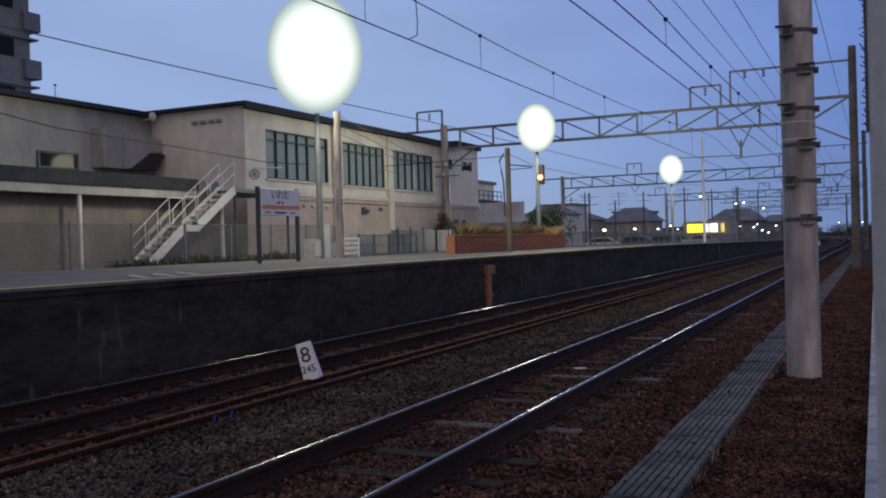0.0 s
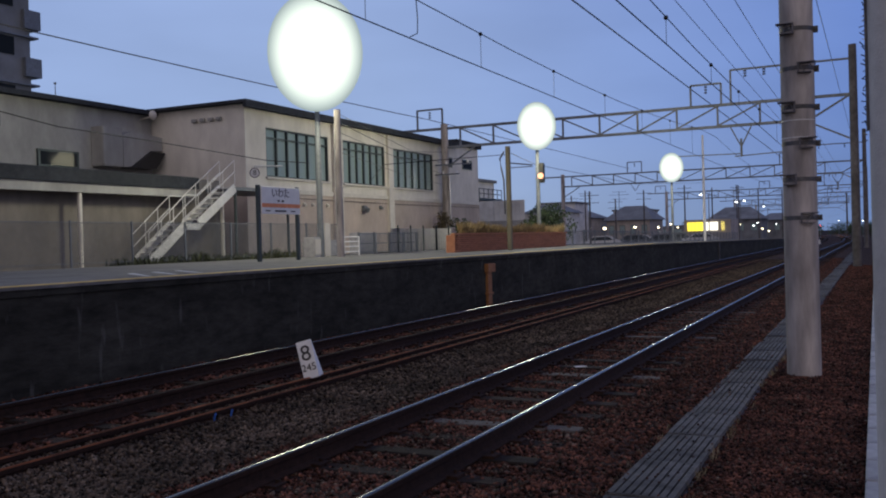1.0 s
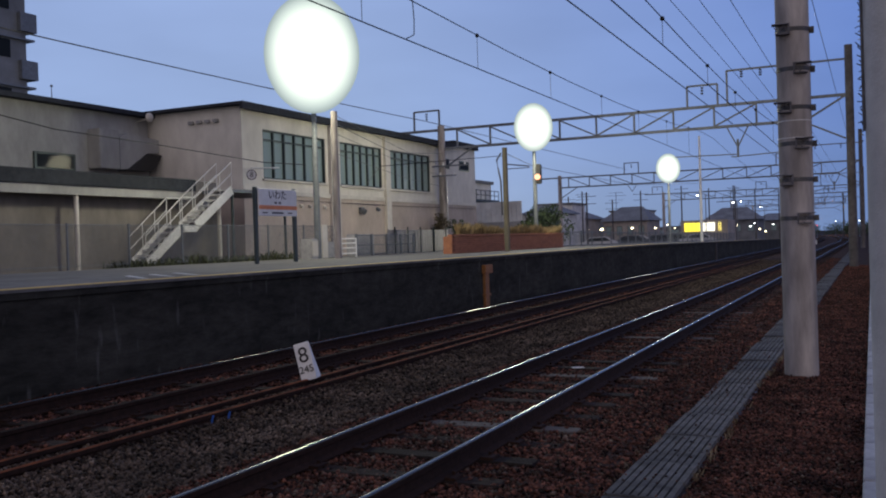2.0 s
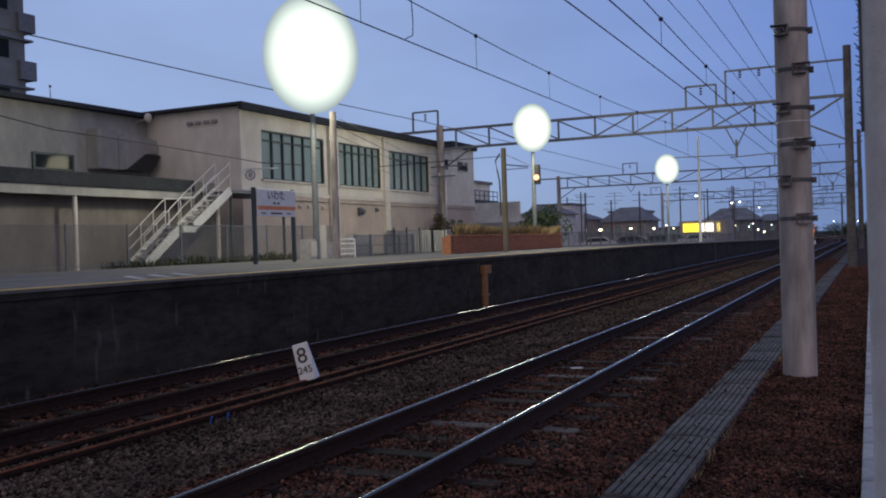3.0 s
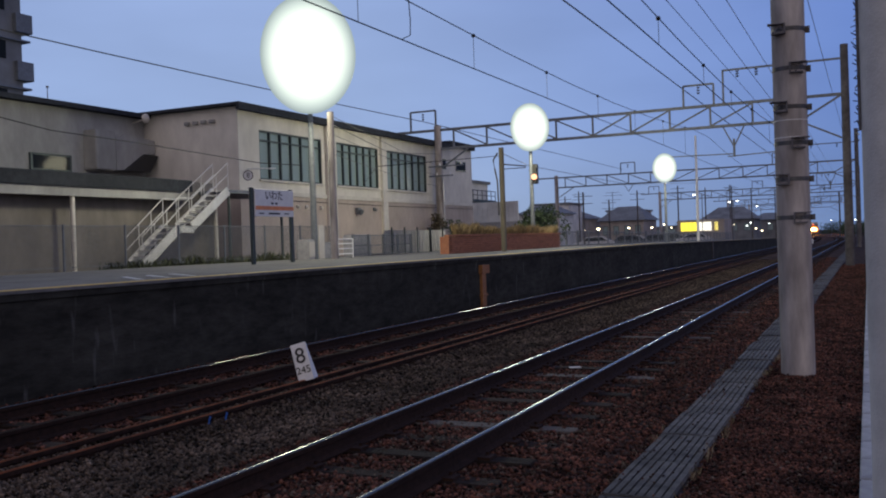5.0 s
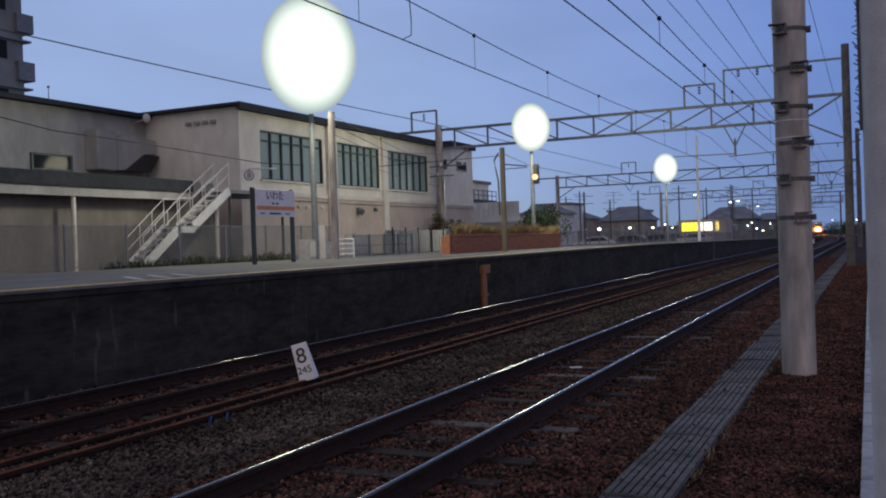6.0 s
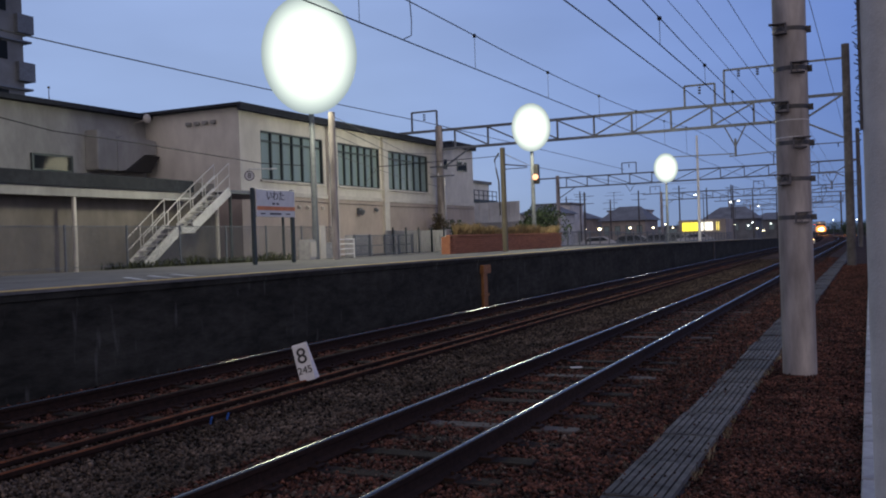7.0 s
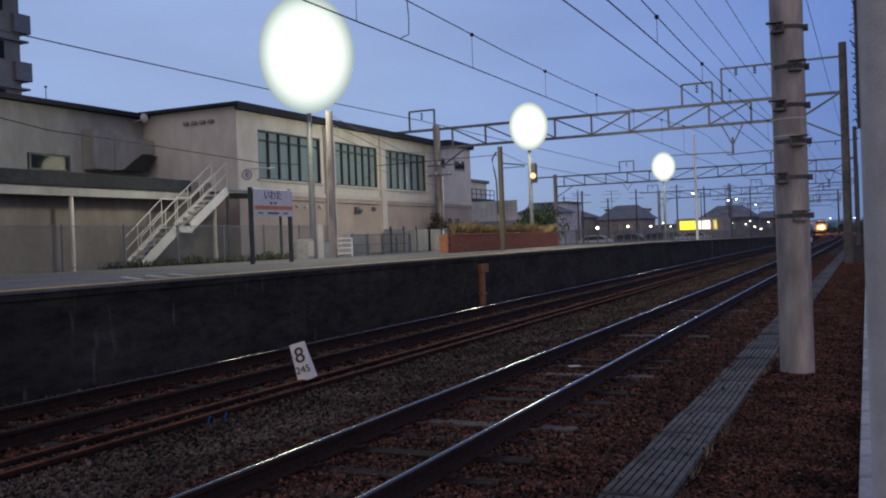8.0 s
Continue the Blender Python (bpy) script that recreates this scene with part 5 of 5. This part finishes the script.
# dark trees and low roofs where the line bends away
for k, (x, y, w, h) in enumerate(((-1.0, 226, 4.5, 3.5), (3.0, 228, 6, 3.9), (8, 232, 7, 4.2), (14, 236, 8, 4.5), (-4.6, 232, 3.2, 3.3),
                                  (-50, 372, 14, 5.5), (-66, 380, 16, 6), (-24, 400, 10, 3.6), (-12, 410, 12, 3.8))):
    shrub(x, y, -0.3, w, h, 30 + k, "dark mass of trees by the bend in the line", 1600, None, 2.0 if y < 300 else 3.0)
rr = random.Random(12)
for k in range(20):
    x = -140 + k * 5.4
    y = 230 + rr.uniform(0, 80)
    house(x, x + rr.uniform(5, 9), y, y + 8, 0.9, rr.uniform(3, 4.6), rr.uniform(4.8, 6.2), "small dark house in the distant town", M_FAR, rr.random() < 0.3, M_FAR, 2)

# ---- train ----
M_TRAIN = mat("train_steel", (0.5, 0.5, 0.5), (0.42, 0.42, 0.42), 4, 0.35, 0.7, bump=0.05, stain=0.1)
M_HEAD = glow("train_headlight", (1.0, 0.34, 0.05), 7000)
# orange glare round the train's lamps, painted as fading emission
M_GLARE_DISC = glare_lens("headlight_glare_disc", (1.0, 0.72, 0.28), (1.0, 0.24, 0.03), 3.6, 0.55)


def train_car(lead):
    c = thing("train_car", "steel commuter train car with glowing headlights" if lead else "steel commuter train car coupled behind", "train", "train cars")
    bm = BM()
    box(bm, -1.42, 1.42, 0.0, 19.5, 0.95, 3.6)
    part("body", bevelled(bm, 0.18, 3), M_TRAIN, c)
    bm = BM()
    box(bm, -1.3, 1.3, 0.3, 19.2, 3.58, 3.75)
    part("roof", bevelled(bm, 0.06, 2), M_ROOF, c)
    for s in (-1, 1):
        bm = BM()
        box(bm, s * 1.425 - 0.01, s * 1.425 + 0.01, 1.6, 18.4, 2.0, 2.85)
        part("window_strip", bm, M_DARK_PANE, c)
        bm = BM()
        box(bm, s * 1.43 - 0.008, s * 1.43 + 0.008, 0.5, 19.0, 1.7, 1.85)
        part("stripe", bm, M_ORANGE, c)
    for y in (3.0, 16.5):
        bm = BM()
        box(bm, -1.1, 1.1, y - 1.5, y + 1.5, 0.35, 0.75)
        b = part("bogie", bm, M_DARK_STEEL, c)
        for dy in (-1.05, 1.05):
            bm = BM()
            tube(bm, (-0.62, y + dy, 0.43), (0.62, y + dy, 0.43), 0.43, n=20)
            part("wheelset", bm, M_RAIL_SIDE, b)
    bm = BM()
    box(bm, -1.1, 1.1, 5.0, 14.0, 0.4, 0.95)
    part("underframe_boxes", bm, M_DARK_STEEL, c)
    if lead:
        bm = BM()
        box(bm, -1.2, 1.2, -0.03, 0.0, 2.05, 3.05)
        part("windscreen", bm, M_DARK_PANE, c)
        # each disc is as wide as the lamp's glare, overlapping its twin
        for s in (-1, 1):
            bm = BM()
            bmesh.ops.create_cone(bm, cap_ends=True, segments=32, radius1=1.0, radius2=0.98, depth=0.1, matrix=Matrix.Identity(4))
            h = piece("headlight_glare", mesh_of("headlight_glare", bm, M_GLARE_DISC), c, Matrix.Translation((s * 0.3, -0.1 - 0.01 * s, 1.5)) @ pose(0, 0, 0, 90) @ Matrix.Diagonal((1.15, 1.15, 1, 1)))
            h["label"] = "amber disc painted as the lamp's glare"
            bm = BM()
            tube(bm, (0, 0, 0.05), (0, 0, 0.09), 0.15, 0.16, 20)
            part("lens", bm, M_HEAD, h, "glowing amber-white lens")
        bm = BM()
        tube(bm, (-0.3, -0.08, 3.4), (-0.3, 0.0, 3.4), 0.13, 0.15, 14)
        part("top_lamp", bm, glow("train_top_lamp", (1.0, 0.5, 0.2), 1.5), c)
        bm = BM()
        box(bm, -1.2, 1.2, -0.25, 0.05, 0.25, 0.8)
        part("skirt", bm, M_DARK_STEEL, c)
    return c


train = [train_car(k == 0) for k in range(3)]


# ---- loose ballast ----
def stones(name, area, count, size, material, label, height, seed):
    rg = np.random.default_rng(seed)
    (x0, x1), (y0, y1) = area
    u = rg.random(count)
    ys = y0 * (y1 / y0) ** u  # denser towards the near end
    xs = x0 + (x1 - x0) * rg.random(count)
    zs = np.interp(xs, *height) + rg.normal(0, 0.008, count)
    base = np.array([(1, 0, 0), (0, 1, 0), (-1, 0, 0), (0, -1, 0), (0, 0, 1), (0, 0, -1)], float)
    face = np.array([(0, 1, 4), (1, 2, 4), (2, 3, 4), (3, 0, 4), (1, 0, 5), (2, 1, 5), (3, 2, 5), (0, 3, 5)])
    s = size * rg.uniform(0.6, 1.35, (count, 1, 1)) * rg.uniform(0.6, 1.25, (count, 6, 3))
    v = base[None] * s
    a, b = rg.uniform(0, math.tau, count), rg.uniform(-0.7, 0.7, count)
    ca, sa, cb, sb = np.cos(a)[:, None], np.sin(a)[:, None], np.cos(b)[:, None], np.sin(b)[:, None]
    x = v[..., 0] * ca - v[..., 1] * sa
    y = v[..., 0] * sa + v[..., 1] * ca
    z = v[..., 2] * 0.8
    y, z = y * cb - z * sb, y * sb + z * cb
    co = np.stack((x + xs[:, None], y + ys[:, None], z + zs[:, None]), -1).reshape(-1, 3)
    fa = (face[None] + 6 * np.arange(count)[:, None, None]).reshape(-1, 3)
    me = bpy.data.meshes.new(name)
    me.vertices.add(len(co))
    me.vertices.foreach_set("co", co.ravel())
    me.loops.add(fa.size)
    me.loops.foreach_set("vertex_index", fa.ravel())
    me.polygons.add(len(fa))
    me.polygons.foreach_set("loop_start", np.arange(0, fa.size, 3))
    me.update(calc_edges=True)
    me.materials.append(material)
    return tagged(new(name, me), label, "gravel", kind="stuff")


H_NEAR = ([-5.5, -4.9, -1.95, -1.7, -1.2, -0.1], [-0.27, -0.175, -0.18, -0.215, -0.245, -0.275])
stones("ballast_stones", ((-6.6, -4.55), (4.6, 60)), 52000, 0.023, M_STONE_GREY, "loose grey-brown ballast stones between the tracks", ([-6.6, -6.0, -5.6, -5.3, -4.9, -4.5], [-0.178, -0.175, -0.235, -0.235, -0.178, -0.172]), 1)
stones("ballast_stones", ((-4.55, -1.63), (3.5, 60)), 84000, 0.02, M_STONE_RED, "loose rust-stained ballast stones round the near track", H_NEAR, 2)
stones("ballast_stones", ((-1.225, -0.11), (4.0, 50)), 84000, 0.0165, M_STONE_RED, "loose reddish gravel between the trough and the kerb", H_NEAR, 3)
stones("ballast_stones", ((-4.5, -2.2), (3.8, 60)), 14000, 0.021, M_STONE_GREY, "paler ballast stones among the rusty ones", H_NEAR, 5)
stones("ballast_stones", ((-2.3, -0.12), (4.0, 40)), 13000, 0.0165, M_STONE_GREY, "paler ballast stones among the rusty ones", H_NEAR, 6)
stones("ballast_stones", ((-1.66, -1.2), (4.2, 40)), 300, 0.011, M_STONE_RED, "stray stones scattered on the trough lids", ([-2, 0], [-0.19, -0.19]), 7)
stones("ballast_stones", ((-9.1, -6.6), (5.0, 60)), 22000, 0.027, M_STONE_RED, "loose dark ballast stones along the platform wall", ([-9.1, -8.9, -6.6], [-0.2, -0.172, -0.172]), 4)


def motions():
    def along(y):
        slope = (bend(y + 1) - bend(y - 1)) / 2
        return pose(-3.4 + bend(y), y, 0, 0, 0, -math.degrees(math.atan(slope)))
    for k, c in enumerate(train):
        walk(c, [(0.5 * i, along(275 + 11.3 * (8 - 0.5 * i) + 20.2 * k)) for i in range(17)])


motions()
